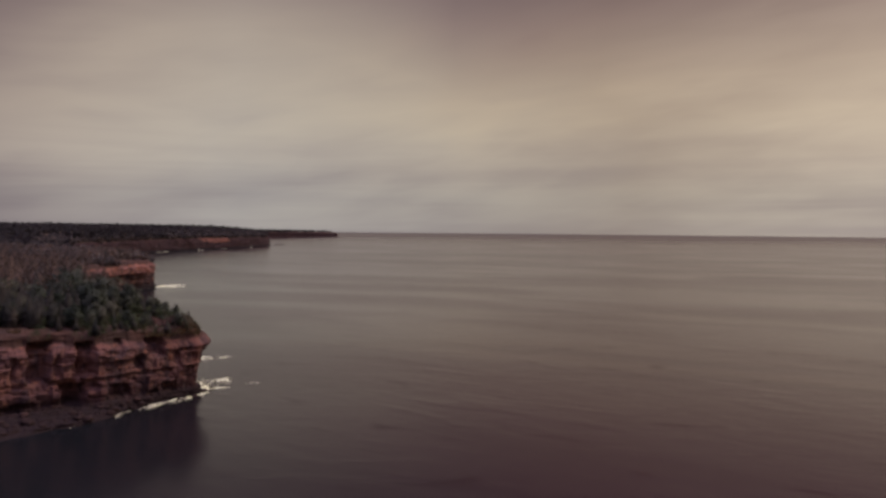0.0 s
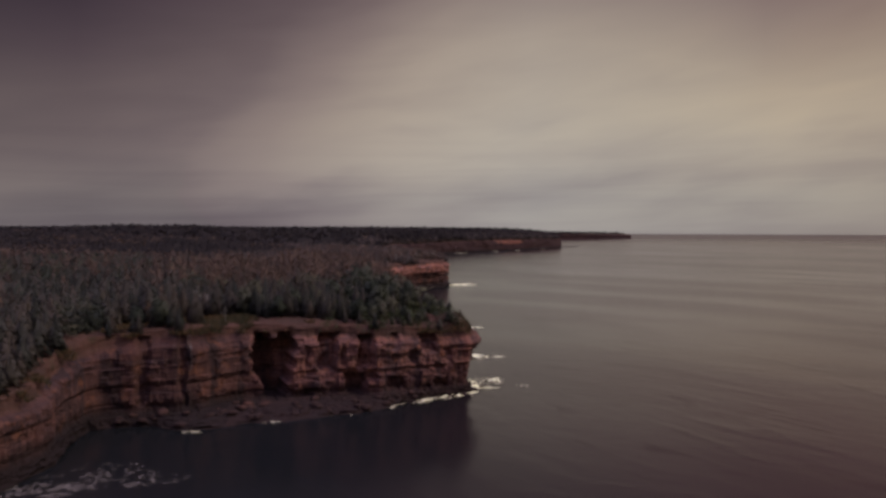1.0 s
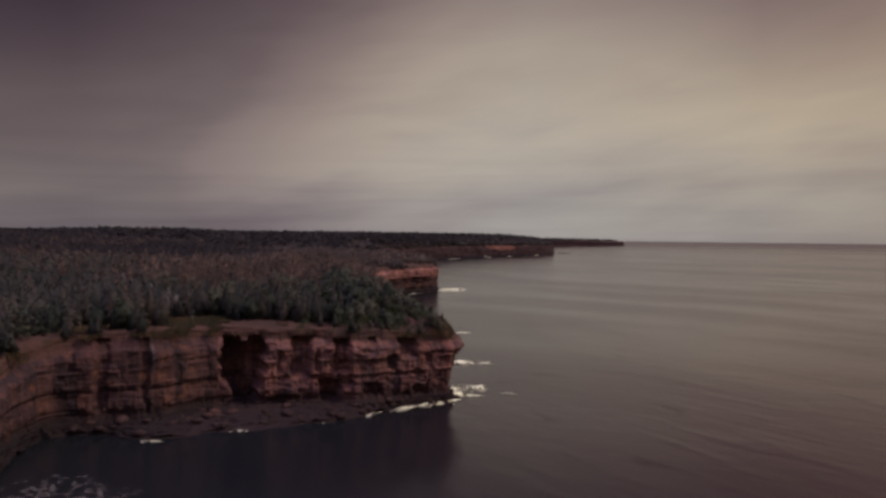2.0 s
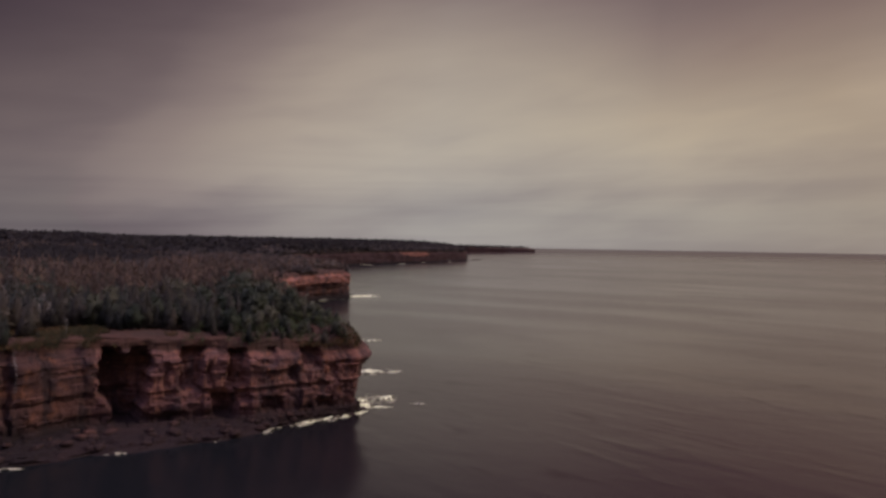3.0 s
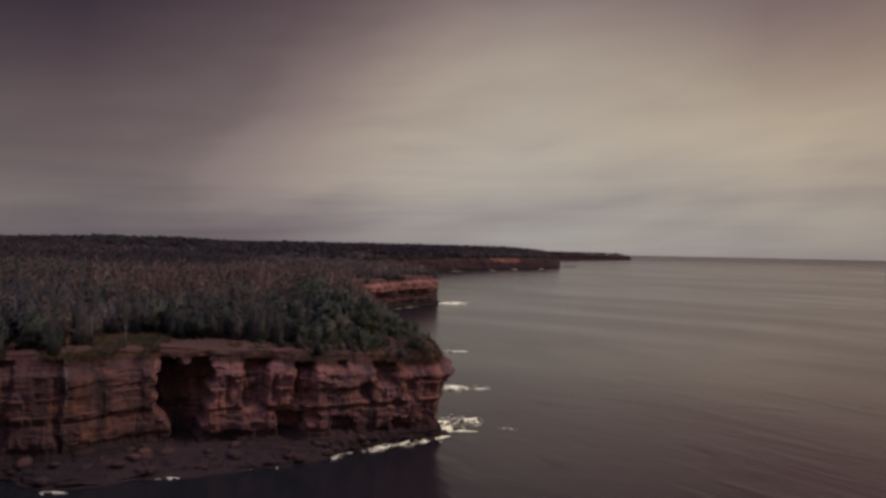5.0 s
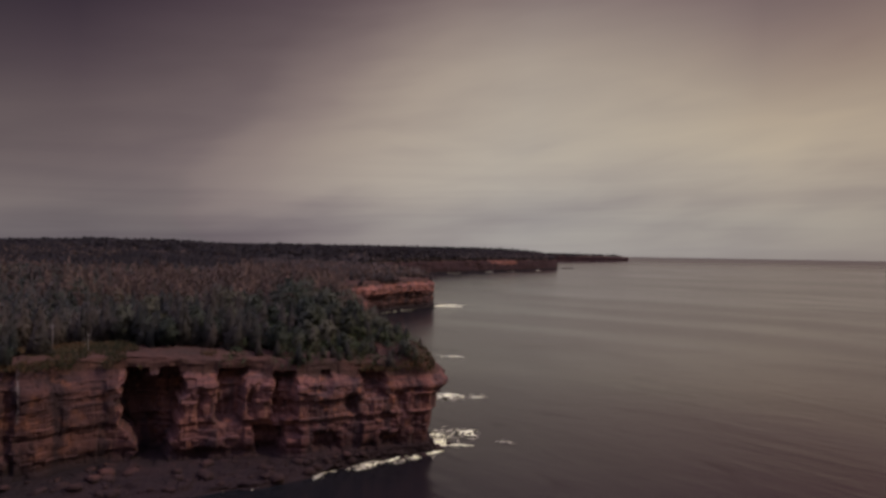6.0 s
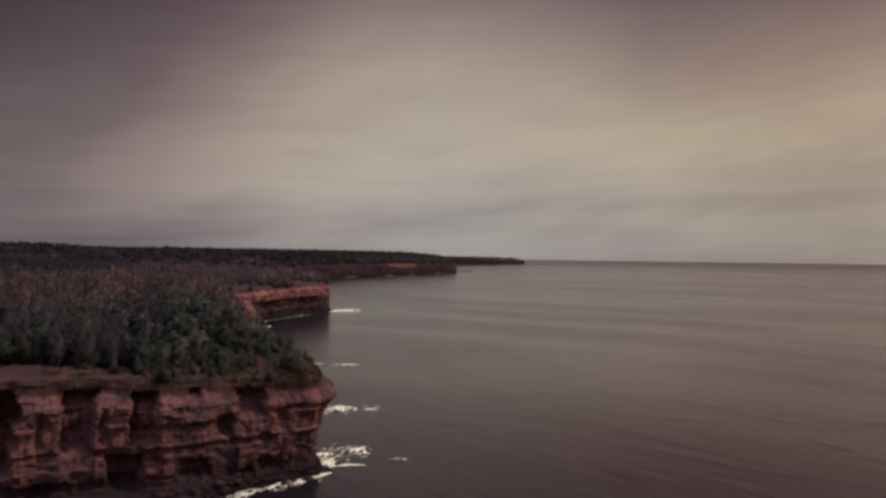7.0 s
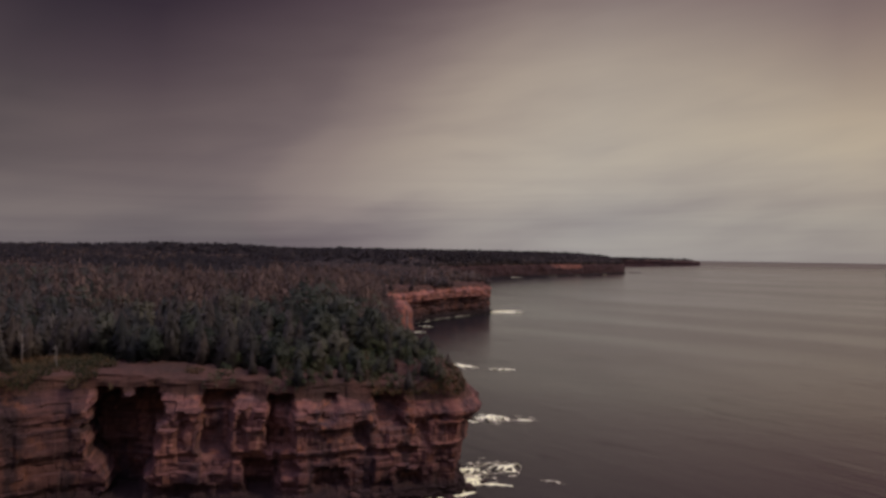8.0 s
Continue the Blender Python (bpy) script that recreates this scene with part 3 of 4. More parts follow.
# ---------------------------------------------------------------- helpers for things
def fast_mesh(name, verts, tris, mat, normals=None, tone=None):
    me = bpy.data.meshes.new(name)
    me.vertices.add(len(verts))
    me.vertices.foreach_set("co", np.ascontiguousarray(verts, dtype=np.float32).ravel())
    me.loops.add(len(tris) * 3)
    me.loops.foreach_set("vertex_index", np.ascontiguousarray(tris, dtype=np.int32).ravel())
    me.polygons.add(len(tris))
    me.polygons.foreach_set("loop_start", np.arange(0, len(tris) * 3, 3, dtype=np.int32))
    me.polygons.foreach_set("material_index", np.zeros(len(tris), dtype=np.int32))
    me.materials.append(mat)
    me.update(calc_edges=True)
    if tone is not None:
        me.attributes.new("tone", "FLOAT", "POINT").data.foreach_set("value", np.ascontiguousarray(tone, dtype=np.float32))
    if normals is not None:
        me.shade_smooth()
        me.normals_split_custom_set_from_vertices(np.ascontiguousarray(normals, dtype=np.float32))
    return me


def rounded(verts, tris, middle, lift):
    """Soft normals pointing out of a crown, and faces turned to agree with them."""
    out = (verts - (0, 0, middle)) * (1, 1, lift) + (0, 0, 1e-3)
    out = out / np.linalg.norm(out, axis=1)[:, None]
    a, b, c = verts[tris[:, 0]], verts[tris[:, 1]], verts[tris[:, 2]]
    wrong = (np.cross(b - a, c - a) * out[tris[:, 0]]).sum(1) < 0
    tris = np.where(wrong[:, None], tris[:, ::-1], tris)
    return verts, tris, out


def part(name, shape, mat, parent, label=""):
    ob = new(name, fast_mesh(name, shape[0], shape[1], mat, shape[2] if len(shape) > 2 else None))
    ob.parent = parent
    return tagged(ob, label)


def joined(shapes):
    verts, tris, base = [], [], 0
    for v, f in shapes:
        verts.append(np.asarray(v, float)), tris.append(np.asarray(f, int) + base)
        base += len(v)
    return np.concatenate(verts), np.concatenate(tris)


def tube(points, radii, sides=6):
    """A tapered, closed limb through the points."""
    points, verts, tris = np.array(points, float), [], []
    for i, (p, r) in enumerate(zip(points, radii)):
        along = points[min(i + 1, len(points) - 1)] - points[max(i - 1, 0)]
        along = along / np.linalg.norm(along)
        side = np.cross(along, (0.3, 0.9, 0.2))
        side /= np.linalg.norm(side)
        up = np.cross(along, side)
        for j in range(sides):
            a = 2 * math.pi * j / sides
            verts.append(p + r * (math.cos(a) * side + math.sin(a) * up))
    for i in range(len(points) - 1):
        for j in range(sides):
            a, b = i * sides + j, i * sides + (j + 1) % sides
            tris += [(a, b, b + sides), (a, b + sides, a + sides)]
    last = (len(points) - 1) * sides
    tris += [(last, last + j, last + j + 1) for j in range(1, sides - 1)] + [(0, j + 1, j) for j in range(1, sides - 1)]
    return np.array(verts), np.array(tris)


def spruce_crown(rng, height, radius, sprays, size, core=True):
    """Hanging sprays of needles in uneven whorls round a slim dark core."""
    verts, tris = [], []
    if core:
        ring = 5
        for level, wide in ((0.08, 0.46), (0.45, 0.30)):
            for j in range(ring):
                a = 2 * math.pi * (j + rng.rand() * 0.5) / ring
                verts.append((math.cos(a) * radius * wide, math.sin(a) * radius * wide, height * level))
        verts.append((0, 0, height * 0.96))
        for j in range(ring):
            k = (j + 1) % ring
            tris += [(j, k, ring + k), (j, ring + k, ring + j), (ring + j, ring + k, 2 * ring)]
    lobes = rng.rand(4) * 6.28
    for i in range(sprays):
        t = 0.04 + 0.95 * (1 - (1 - (i + rng.rand()) / sprays) ** 0.62)
        a = 2.4 * i + 1.2 * rng.rand()
        lump = 1.0 + 0.18 * math.sin(2 * a + lobes[0] + 5 * t) + 0.14 * math.sin(3 * a + lobes[1] - 9 * t) + 0.10 * math.sin(26 * t + lobes[2])
        far = (radius * (1 - t) ** 0.84 + 0.06) * lump * (0.66 + 0.36 * rng.rand())
        c, q = math.cos(a), math.sin(a)
        p = np.array((far * c, far * q, height * t - 0.18 * far))
        big = size * (1.15 - 0.65 * t) * (0.7 + 0.6 * rng.rand())
        e = np.array((c, q, -0.75)) * big + rng.randn(3) * 0.35 * big
        g = np.array((-q, c, 0.0)) * big * 0.62 + rng.randn(3) * 0.25 * big
        base = len(verts)
        verts += [p - e, p - g, p + e, p + g]
        tris += [(base, base + 1, base + 2), (base, base + 2, base + 3)]
    return rounded(np.array(verts), np.array(tris), 0.25 * height, 0.55)


def clump_crown(rng, height, radius, clumps, leaves, squash=0.8, low=0.3):
    """A rounded, uneven crown of leafy clumps with gaps between them."""
    verts, tris = [], []
    for _ in range(clumps):
        a, u = rng.rand() * 6.28, rng.rand()
        z = height * (low + (1 - low) * u)
        r = radius * math.sqrt(max(0.05, 1 - (2 * u - 0.9) ** 2)) * (0.45 + 0.5 * rng.rand())
        centre = np.array((math.cos(a) * r, math.sin(a) * r, z * (0.92 + 0.12 * rng.rand())))
        size = radius * (0.26 + 0.2 * rng.rand())
        for _ in range(leaves):
            d = rng.randn(3)
            d /= np.linalg.norm(d)
            p = centre + d * size * (0.6 + 0.5 * rng.rand()) * (1, 1, squash)
            e, g = rng.randn(3) * size * 0.42, rng.randn(3) * size * 0.42
            base = len(verts)
            verts += [p - e, p + e * 0.8 + g * 0.3, p + g, p - e * 0.4 - g]
            tris += [(base, base + 1, base + 2), (base, base + 2, base + 3)]
    return rounded(np.array(verts), np.array(tris), 0.35 * height, 0.9)


def bare_limbs(rng, height, limbs, thick=0.20):
    shapes = [tube([(0, 0, -0.9), (0.05, 0.02, height * 0.5), (0.12 * rng.randn(), 0.12 * rng.randn(), height)], [thick, thick * 0.7, 0.02], 5)]
    for _ in range(limbs):
        z, a = height * (0.3 + 0.62 * rng.rand()), rng.rand() * 6.28
        far = (height - z) * 0.38 + 0.5
        c, q = math.cos(a) * far, math.sin(a) * far
        shapes.append(tube([(0, 0, z), (0.6 * c, 0.6 * q, z + 0.35 * far), (c, q, z + 0.9 * far)], [thick * 0.4, thick * 0.25, 0.012], 3))
    return joined(shapes)


def scattered(shapes, places, rng):
    """Copies of the shapes, turned and scaled, as one array of triangles. places: x, y, z, height, width."""
    verts, tris, ways, tones, base = [], [], [], [], 0
    picks = rng.randint(0, len(shapes), len(places))
    for index, shape in enumerate(shapes):
        v, f = shape[0], shape[1]
        rows = places[picks == index]
        if not len(rows):
            continue
        a = rng.rand(len(rows)) * 6.283
        c, q = np.cos(a)[:, None], np.sin(a)[:, None]
        vx = (v[None, :, 0] * c - v[None, :, 1] * q) * rows[:, 4:5] + rows[:, 0:1]
        vy = (v[None, :, 0] * q + v[None, :, 1] * c) * rows[:, 4:5] + rows[:, 1:2]
        vz = v[None, :, 2] * rows[:, 3:4] + rows[:, 2:3]
        verts.append(np.stack([vx, vy, vz], 2).reshape(-1, 3))
        tones.append(np.repeat(rng.rand(len(rows)), len(v)))
        if len(shape) > 2:
            w = shape[2]
            ways.append(np.stack([w[None, :, 0] * c - w[None, :, 1] * q, w[None, :, 0] * q + w[None, :, 1] * c, w[None, :, 2] + 0 * c], 2).reshape(-1, 3))
        tris.append((f[None] + (np.arange(len(rows)) * len(v))[:, None, None] + base).reshape(-1, 3))
        base += len(rows) * len(v)
    return np.concatenate(verts), np.concatenate(tris), np.concatenate(ways) if ways else None, np.concatenate(tones)


# ---------------------------------------------------------------- forest
def sown(x0, x1, y0, y1, gap, seed):
    rng = np.random.RandomState(seed)
    x, y = np.meshgrid(np.arange(x0, x1, gap), np.arange(y0, y1, gap), indexing="ij")
    x, y = x.ravel() + (rng.rand(x.size) - 0.5) * gap * 1.1, y.ravel() + (rng.rand(x.size) - 0.5) * gap * 1.1
    d, rim = from_brink(x, y)
    return x, y, d, rim, rng


def tree_line(x, y):
    """How far back from the brink the trees begin."""
    bare = (1.2 * smooth(-32, -44, x) + 10.5 * smooth(-60, -78, x)) * smooth(-106, -96, x) * (y < 260)
    bank = 2.0 * smooth(436, 446, y) * smooth(476, 466, y) * (x > -130)
    tip = 2.6 * smooth(-30, -22, x) * (y < 256)
    cove = 3.5 * smooth(-108, -118, x) * smooth(192, 184, y)
    return 2.5 - 1.0 * smooth(254, 262, y) + cove + bare + bank + tip + 3.0 * (value_noise(x / 9, y / 9, 81) - 0.4)


def clearing(x, y):
    """The grassy slope and the rough open ground above the cove."""
    return (((x + 104) / 9) ** 2 + ((y - 207) / 12) ** 2 < 1) | (((x + 111) / 16) ** 2 + ((y - 221) / 11) ** 2 < 1) | (((x + 135) / 8) ** 2 + ((y - 204) / 9) ** 2 < 1) | ((np.abs((x + 148) * 0.74 + (y - 271.5) * 0.67) < 34) & (np.abs((y - 271.5) * 0.74 - (x + 148) * 0.67) < 5) & (x < -126))


rng = np.random.RandomState(17)
x, y, d, rim, r = sown(-330, -10, 70, 470, 4.3, 21)
keep = (d > tree_line(x, y)) & ~clearing(x, y)
x, y, d, rim = x[keep], y[keep], d[keep], rim[keep]
z = land_height(x, y, d, rim)
stunted = smooth(-60, -26, x) * (y < 330)
tall = 1.08 * (5.4 + 4.4 * value_noise(x / 22, y / 22, 91) + 6.4 * r.rand(len(x)) ** 1.3) * (0.52 - 0.18 * stunted + (0.48 + 0.18 * stunted) * smooth(1, 18 + 20 * stunted, d))
belt = smooth(255, 300, y) * smooth(450, 380, y) * smooth(-230, -150, x)
brownish = value_noise(x / 42, y / 30, 93) * 0.45 + 0.35 * r.rand(len(x)) + 0.44 * belt > 0.62
order = np.argsort(np.where((x > -128) & (y < 268) & (y > 175), d, 1e9))
single = np.zeros(len(x), bool)
single[order[:270]] = True

# the trees along the brink of the headland, one by one
KINDS = []
for index in range(6):
    tree = new("spruce_tree")
    tagged(tree, "dark green wind-trimmed spruce rooted behind the cliff edge", "tree", "spruces along the cliff edge")
    shape = spruce_crown(rng, 8.0, 1.9 + 0.7 * rng.rand(), 640, 0.34)
    part("crown", shape, SPRUCE, tree)
    part("trunk", tube([(0, 0, -0.9), (0.05, 0.0, 3.5), (0, 0.04, 7.6)], [0.17, 0.11, 0.02]), BARK, tree)
    KINDS.append(tree)
for index in range(3):
    tree = new("broadleaf_tree")
    tagged(tree, "low rounded green broadleaf tree near the cliff edge", "tree", "broadleaf trees along the cliff edge")
    part("crown", clump_crown(rng, 6.4, 2.2, 46, 12, low=0.16), BUSH, tree)
    part("trunk", joined([tube([(0, 0, -0.9), (0.1, 0, 2), (0, 0.1, 4.6)], [0.16, 0.12, 0.03])] + [tube([(0, 0, 1.8 + 0.5 * i), (math.cos(2.1 * i) * 0.8, math.sin(2.1 * i) * 0.8, 2.9 + 0.5 * i), (math.cos(2.1 * i) * 1.4, math.sin(2.1 * i) * 1.4, 4.0 + 0.4 * i)], [0.07, 0.05, 0.02], 4) for i in range(4)]), BARK, tree)
    KINDS.append(tree)
used = set()
for i in order[:270]:
    kind = 6 + rng.randint(3) if (x[i] > -62 and rng.rand() < 0.6) or rng.rand() < 0.15 else rng.randint(6)
    size = tall[i] / 8.0 * (1.15 if kind > 5 else 1.0)
    spot = pose(x[i], y[i], z[i] + 0.1, 3 * rng.randn(), 3 * rng.randn(), 360 * rng.rand()) @ Matrix.Diagonal((size * 1.02, size * 1.02, size * 1.06, 1))
    if kind in used:
        copy_thing(KINDS[kind], spot)
    else:
        KINDS[kind].matrix_basis = spot
        used.add(kind)

rest = ~single


def unit_crown(sprays, size, wide):
    v, f, w = spruce_crown(rng, 8.0, wide * 8, sprays, size)
    return v / 8.0, f, w


MIDDLE = [unit_crown(150, 0.54, 0.22 + 0.10 * rng.rand()) for _ in range(9)]
LOW = [unit_crown(26, 1.15, 0.28 + 0.06 * rng.rand()) for _ in range(5)]
ROUND = [(v / 6.0, f, w) for v, f, w in (clump_crown(rng, 6.0, 1.7, 13, 5, low=0.15) for _ in range(5))]
ROUND_LOW = [(v / 6.0, f, w) for v, f, w in (clump_crown(rng, 6.0, 2.4, 5, 3) for _ in range(4))]
rows = np.stack([x, y, z - 0.1, tall, (tall + 1.5) * (0.70 + 0.38 * r.rand(len(x)))], 1)
new_stuff = lambda name, shape, mat, label, category: tagged(new(name, fast_mesh(name, shape[0], shape[1], mat, *shape[2:])), label, category, kind="stuff")
leafy = rest & ~brownish & (value_noise(x / 18, y / 18, 95) + 0.25 * smooth(-110, -50, x) > 0.70)
new_stuff("spruce_forest", scattered(MIDDLE, rows[rest & ~brownish & ~leafy], rng), SPRUCE, "dense dark spruce forest covering the headland", "forest")
new_stuff("mixed_wood", scattered(ROUND, rows[rest & brownish] * (1, 1, 1, 1.34, 0.56), rng), BROWN, "brownish thin-leaved trees among the spruces", "forest")
new_stuff("broadleaf_wood", scattered(ROUND, rows[leafy], rng), BUSH, "dark rounded broadleaf trees between the spruces", "forest")

x, y, d, rim, r = sown(-760, -80, 60, 930, 5.4, 22)
keep = (d > 1) & ((y > 470) | (x < -330))
x, y, d, rim = x[keep], y[keep], d[keep], rim[keep]
tall = (7.0 + 4.0 * value_noise(x / 60, y / 60, 91) + 3.0 * r.rand(len(x))) * (0.7 + 0.3 * smooth(2, 30, d))
rows = np.stack([x, y, land_height(x, y, d, rim) - 0.2, tall, tall * 1.15], 1)
pale = value_noise(x / 55, y / 45, 93) * 0.6 + 0.4 * r.rand(len(x)) + 0.2 * smooth(600, 480, y) + 0.25 * smooth(140, 60, d) * (y > 480) > 0.68
coastal = (d < 150) & (y > 470)
new_stuff("spruce_forest", scattered(LOW, rows[~pale & ~coastal], rng), FAR, "dark spruce forest behind the headland", "forest")
new_stuff("spruce_forest", scattered(LOW, rows[~pale & coastal], rng), WOOD, "spruce wood along the next headland", "forest")
new_stuff("mixed_wood", scattered(ROUND_LOW, rows[pale] * (1, 1, 1, 1.05, 0.75), rng), BROWN, "brownish thin-leaved wood behind the headland", "forest")

x, y, d, rim, r = sown(-2000, 190, 900, 2820, 13.0, 23)
x2, y2, d2, rim2, _ = sown(-1700, -760, 200, 900, 12.0, 24)
x, y, d, rim = np.r_[x, x2], np.r_[y, y2], np.r_[d, d2], np.r_[rim, rim2]
keep = (d > 4) & (x > -0.95 * y - 300)
x, y, d, rim = x[keep], y[keep], d[keep], rim[keep]
tall = 8.0 + 3.0 * value_noise(x / 80, y / 80, 91) + 4.0 * rng.rand(len(x)) ** 2
rows = np.stack([x, y, land_height(x, y, d, rim) - 0.3, tall, tall * 1.9], 1)
TINY = [unit_crown(9, 1.7, 0.24 + 0.06 * rng.rand()) for _ in range(4)]
new_stuff("far_forest", scattered(TINY, rows, rng), FAR, "far dark forest rolling to the skyline", "forest")

x, y, d, rim, r = sown(-330, 190, 900, 2720, 7.0, 26)
keep = (d > 1.5) & (d < 95)
x, y, d, rim = x[keep], y[keep], d[keep], rim[keep]
tall = 7.0 + 4.5 * rng.rand(len(x))
rows = np.stack([x, y, brow(x, y, d, rim) - 0.4, tall, tall * 1.5], 1)
new_stuff("far_forest", scattered(TINY, rows, rng), WOOD, "dark forest reaching to the brink of the far cliffs", "forest")

x, y, d, rim, r = sown(-2600, 640, 2820, 4500, 30.0, 25)
keep = (d > 5) & (x > -0.75 * y)
x, y, d, rim = x[keep], y[keep], d[keep], rim[keep]
tall = 9.0 + 5.0 * rng.rand(len(x))
rows = np.stack([x, y, land_height(x, y, d, rim) - 0.3, tall, tall * 3.6], 1)
new_stuff("far_forest", scattered(TINY[:2], rows, rng), FAR, "far forest on the last headland", "forest")


# ---- dead and bare trees among the spruces
def height_at(px, py):
    a, b = np.array([float(px)]), np.array([float(py)])
    dd, rr = from_brink(a, b)
    return float(land_height(a, b, dd, rr)[0])


DEAD = []
for index in range(3):
    tree = new("dead_tree")
    tagged(tree, "pale grey dead tree with broken bare limbs", "tree", "dead trees on the headland")
    part("trunk", bare_limbs(rng, 7.5, 5 + 3 * index, 0.14), PALE, tree)
    DEAD.append(tree)
DEAD_SPOTS = [(-120, 224, 8), (-106.5, 219, 5.5), (-131, 262, 9), (-143, 207, 7), (-138, 205, 6), (-147, 211, 7), (-144.3, 251, 9), (-146, 236, 7), (-134, 252, 8),
              (-92, 262, 7), (-84, 275, 8), (-70, 262, 7), (-75, 300, 9), (-60, 290, 8), (-100, 305, 9), (-118, 320, 9), (-88, 340, 9), (-66, 335, 8), (-50, 310, 8), (-140, 300, 9), (-160, 280, 8)]
for i, (px, py, tall_one) in enumerate(DEAD_SPOTS):
    spot = pose(px, py, height_at(px, py), 5 * rng.randn(), 5 * rng.randn(), 360 * rng.rand()) @ Matrix.Diagonal((tall_one / 7.5,) * 3 + (1,))
    if i < 3:
        DEAD[i].matrix_basis = spot
    else:
        copy_thing(DEAD[i % 3], spot)

for px, py in ((-112, 700), (-98, 741), (-106, 722), (-118, 690), (-127, 668), (-111, 712), (-97, 752), (-102, 733), (-123, 679), (-108, 716)):
    copy_thing(DEAD[rng.randint(3)], pose(px, py, height_at(px, py), 4 * rng.randn(), 4 * rng.randn(), 360 * rng.rand()) @ Matrix.Diagonal((1.25,) * 3 + (1,)))

# ---- grey leafless shrubs along the slope above the cove
SHRUBS = []
for index in range(3):
    shrub = new("bare_shrub")
    tagged(shrub, "grey leafless shrub with fine upright twigs", "shrub", "bare shrubs on the slope")
    part("twigs", joined([tuple(np.asarray(a) for a in bare_limbs(rng, 3.0 + 0.8 * rng.rand(), 9, 0.09)) for _ in range(1)] + [(v + (0.9 * math.cos(2.1 * k), 0.9 * math.sin(2.1 * k), 0.0), f) for k in range(3) for v, f in (bare_limbs(rng, 2.2 + rng.rand(), 7, 0.07),)]), PALE, shrub)
    SHRUBS.append(shrub)
for i in range(22):
    along = (i + rng.rand()) / 22
    px, py = -172 + 48 * along + 3 * rng.randn(), 298 - 53 * along + 3 * rng.randn()
    spot = pose(px, py, height_at(px, py) + 0.2, 4 * rng.randn(), 4 * rng.randn(), 360 * rng.rand()) @ Matrix.Diagonal((1.1 + 0.7 * rng.rand(),) * 3 + (1,))
    if i < 3:
        SHRUBS[i].matrix_basis = spot
    else:
        copy_thing(SHRUBS[i % 3], spot)

# ---- low scrub thinning out towards the point
x, y, d, rim, r = sown(-72, -14, 218, 330, 2.0, 33)
low = (d > 0.7 + 2.2 * value_noise(x / 5, y / 5, 83)) & (d < 40) & (value_noise(x / 7, y / 7, 85) + 0.012 * d + 0.10 * smooth(-34, -24, x) > 0.34)
x, y, d, rim = x[low], y[low], d[low], rim[low]
tall = (1.3 + 0.11 * d + 1.2 * r.rand(len(x))) * (0.75 + 0.5 * value_noise(x / 8, y / 8, 87))
rows = np.stack([x, y, land_height(x, y, d, rim) - 0.2, tall, tall * 1.15], 1)
new_stuff("scrub", scattered(ROUND, rows, rng), SCRUB, "low green scrub thinning towards the headland's point", "shrubs")

# ---- coarse grass on the open ground
x, y, d, rim, r = sown(-150, -12, 95, 262, 0.75, 31)
tuft_zone = (d > 0.8) & ((d < 20) | clearing(x, y)) & (clearing(x, y) | (d < tree_line(x, y) + 1)) & (value_noise(x / 6, y / 6, 97) + 0.3 * (x > -34) - 0.22 * ((x > -104) & (x < -38)) + 0.60 * clearing(x, y) > 0.66)
x, y, d, rim = x[tuft_zone], y[tuft_zone], d[tuft_zone], rim[tuft_zone]
blade = []
for _ in range(4):
    tufts = []
    for j in range(9):
        a, far = rng.rand() * 6.28, 0.25 + 0.35 * rng.rand()
        c, q = math.cos(a), math.sin(a)
        tufts.append((np.array([(-0.10 * q, 0.10 * c, -0.3), (0.10 * q, -0.10 * c, -0.3), (far * c, far * q, 0.45 + 0.4 * rng.rand())]), np.array([(0, 1, 2)])))
    blade.append(joined(tufts))
rows = np.stack([x, y, land_height(x, y, d, rim) + 0.15, 0.7 + 0.7 * rng.rand(len(x)), 1.0 + 0.8 * rng.rand(len(x))], 1)
new_stuff("grass", scattered(blade, rows, rng), GRASS, "tufts of coarse yellow-green grass above the brink", "grass")


# ---------------------------------------------------------------- rocks and surf
def boulder_shape(seed, flat=0.6):
    bm = bmesh.new()
    bmesh.ops.create_icosphere(bm, subdivisions=2, radius=1.0)
    for v in bm.verts:
        cut = 1.0 + 0.55 * (noise.noise(v.co * 1.1 + Vector((seed * 3.1, 0, 0))) + 0.4 * noise.noise(v.co * 2.7 + Vector((0, seed, 0))))
        v.co = Vector((v.co.x, v.co.y, v.co.z * flat)) * cut
        v.co.x, v.co.z = max(-0.8, min(0.85, v.co.x)), max(-0.5, min(0.5, v.co.z))
    bmesh.ops.triangulate(bm, faces=bm.faces[:])
    bm.verts.index_update()
    shape = np.array([v.co[:] for v in bm.verts]), np.array([[v.index for v in f.verts] for f in bm.faces])
    bm.free()
    return shape


ROCKS = [fast_mesh("boulder", *boulder_shape(i + 1), ROCK) for i in range(6)]
count = FACE.shape[1]
for i in range(120):
    column = int(count * (0.32 + 0.5 * rng.rand()))
    row = 3 + rng.randint(10)
    p = FACE[row, column]
    if p[0] < -128 or p[1] > 262 or p[1] < 120:
        continue
    size = 0.5 + 1.5 * rng.rand() ** 2.5
    rock = new("boulder", ROCKS[i % 6])
    rock.matrix_basis = pose(p[0], p[1], max(p[2], 0.0) + 0.1 * size, 8 * rng.randn(), 8 * rng.randn(), 360 * rng.rand()) @ Matrix.Diagonal((size * 1.2, size, size, 1))
    tagged(rock, "dark red fallen sandstone block on the wave-cut shelf", "rock", "fallen blocks on the shelf")
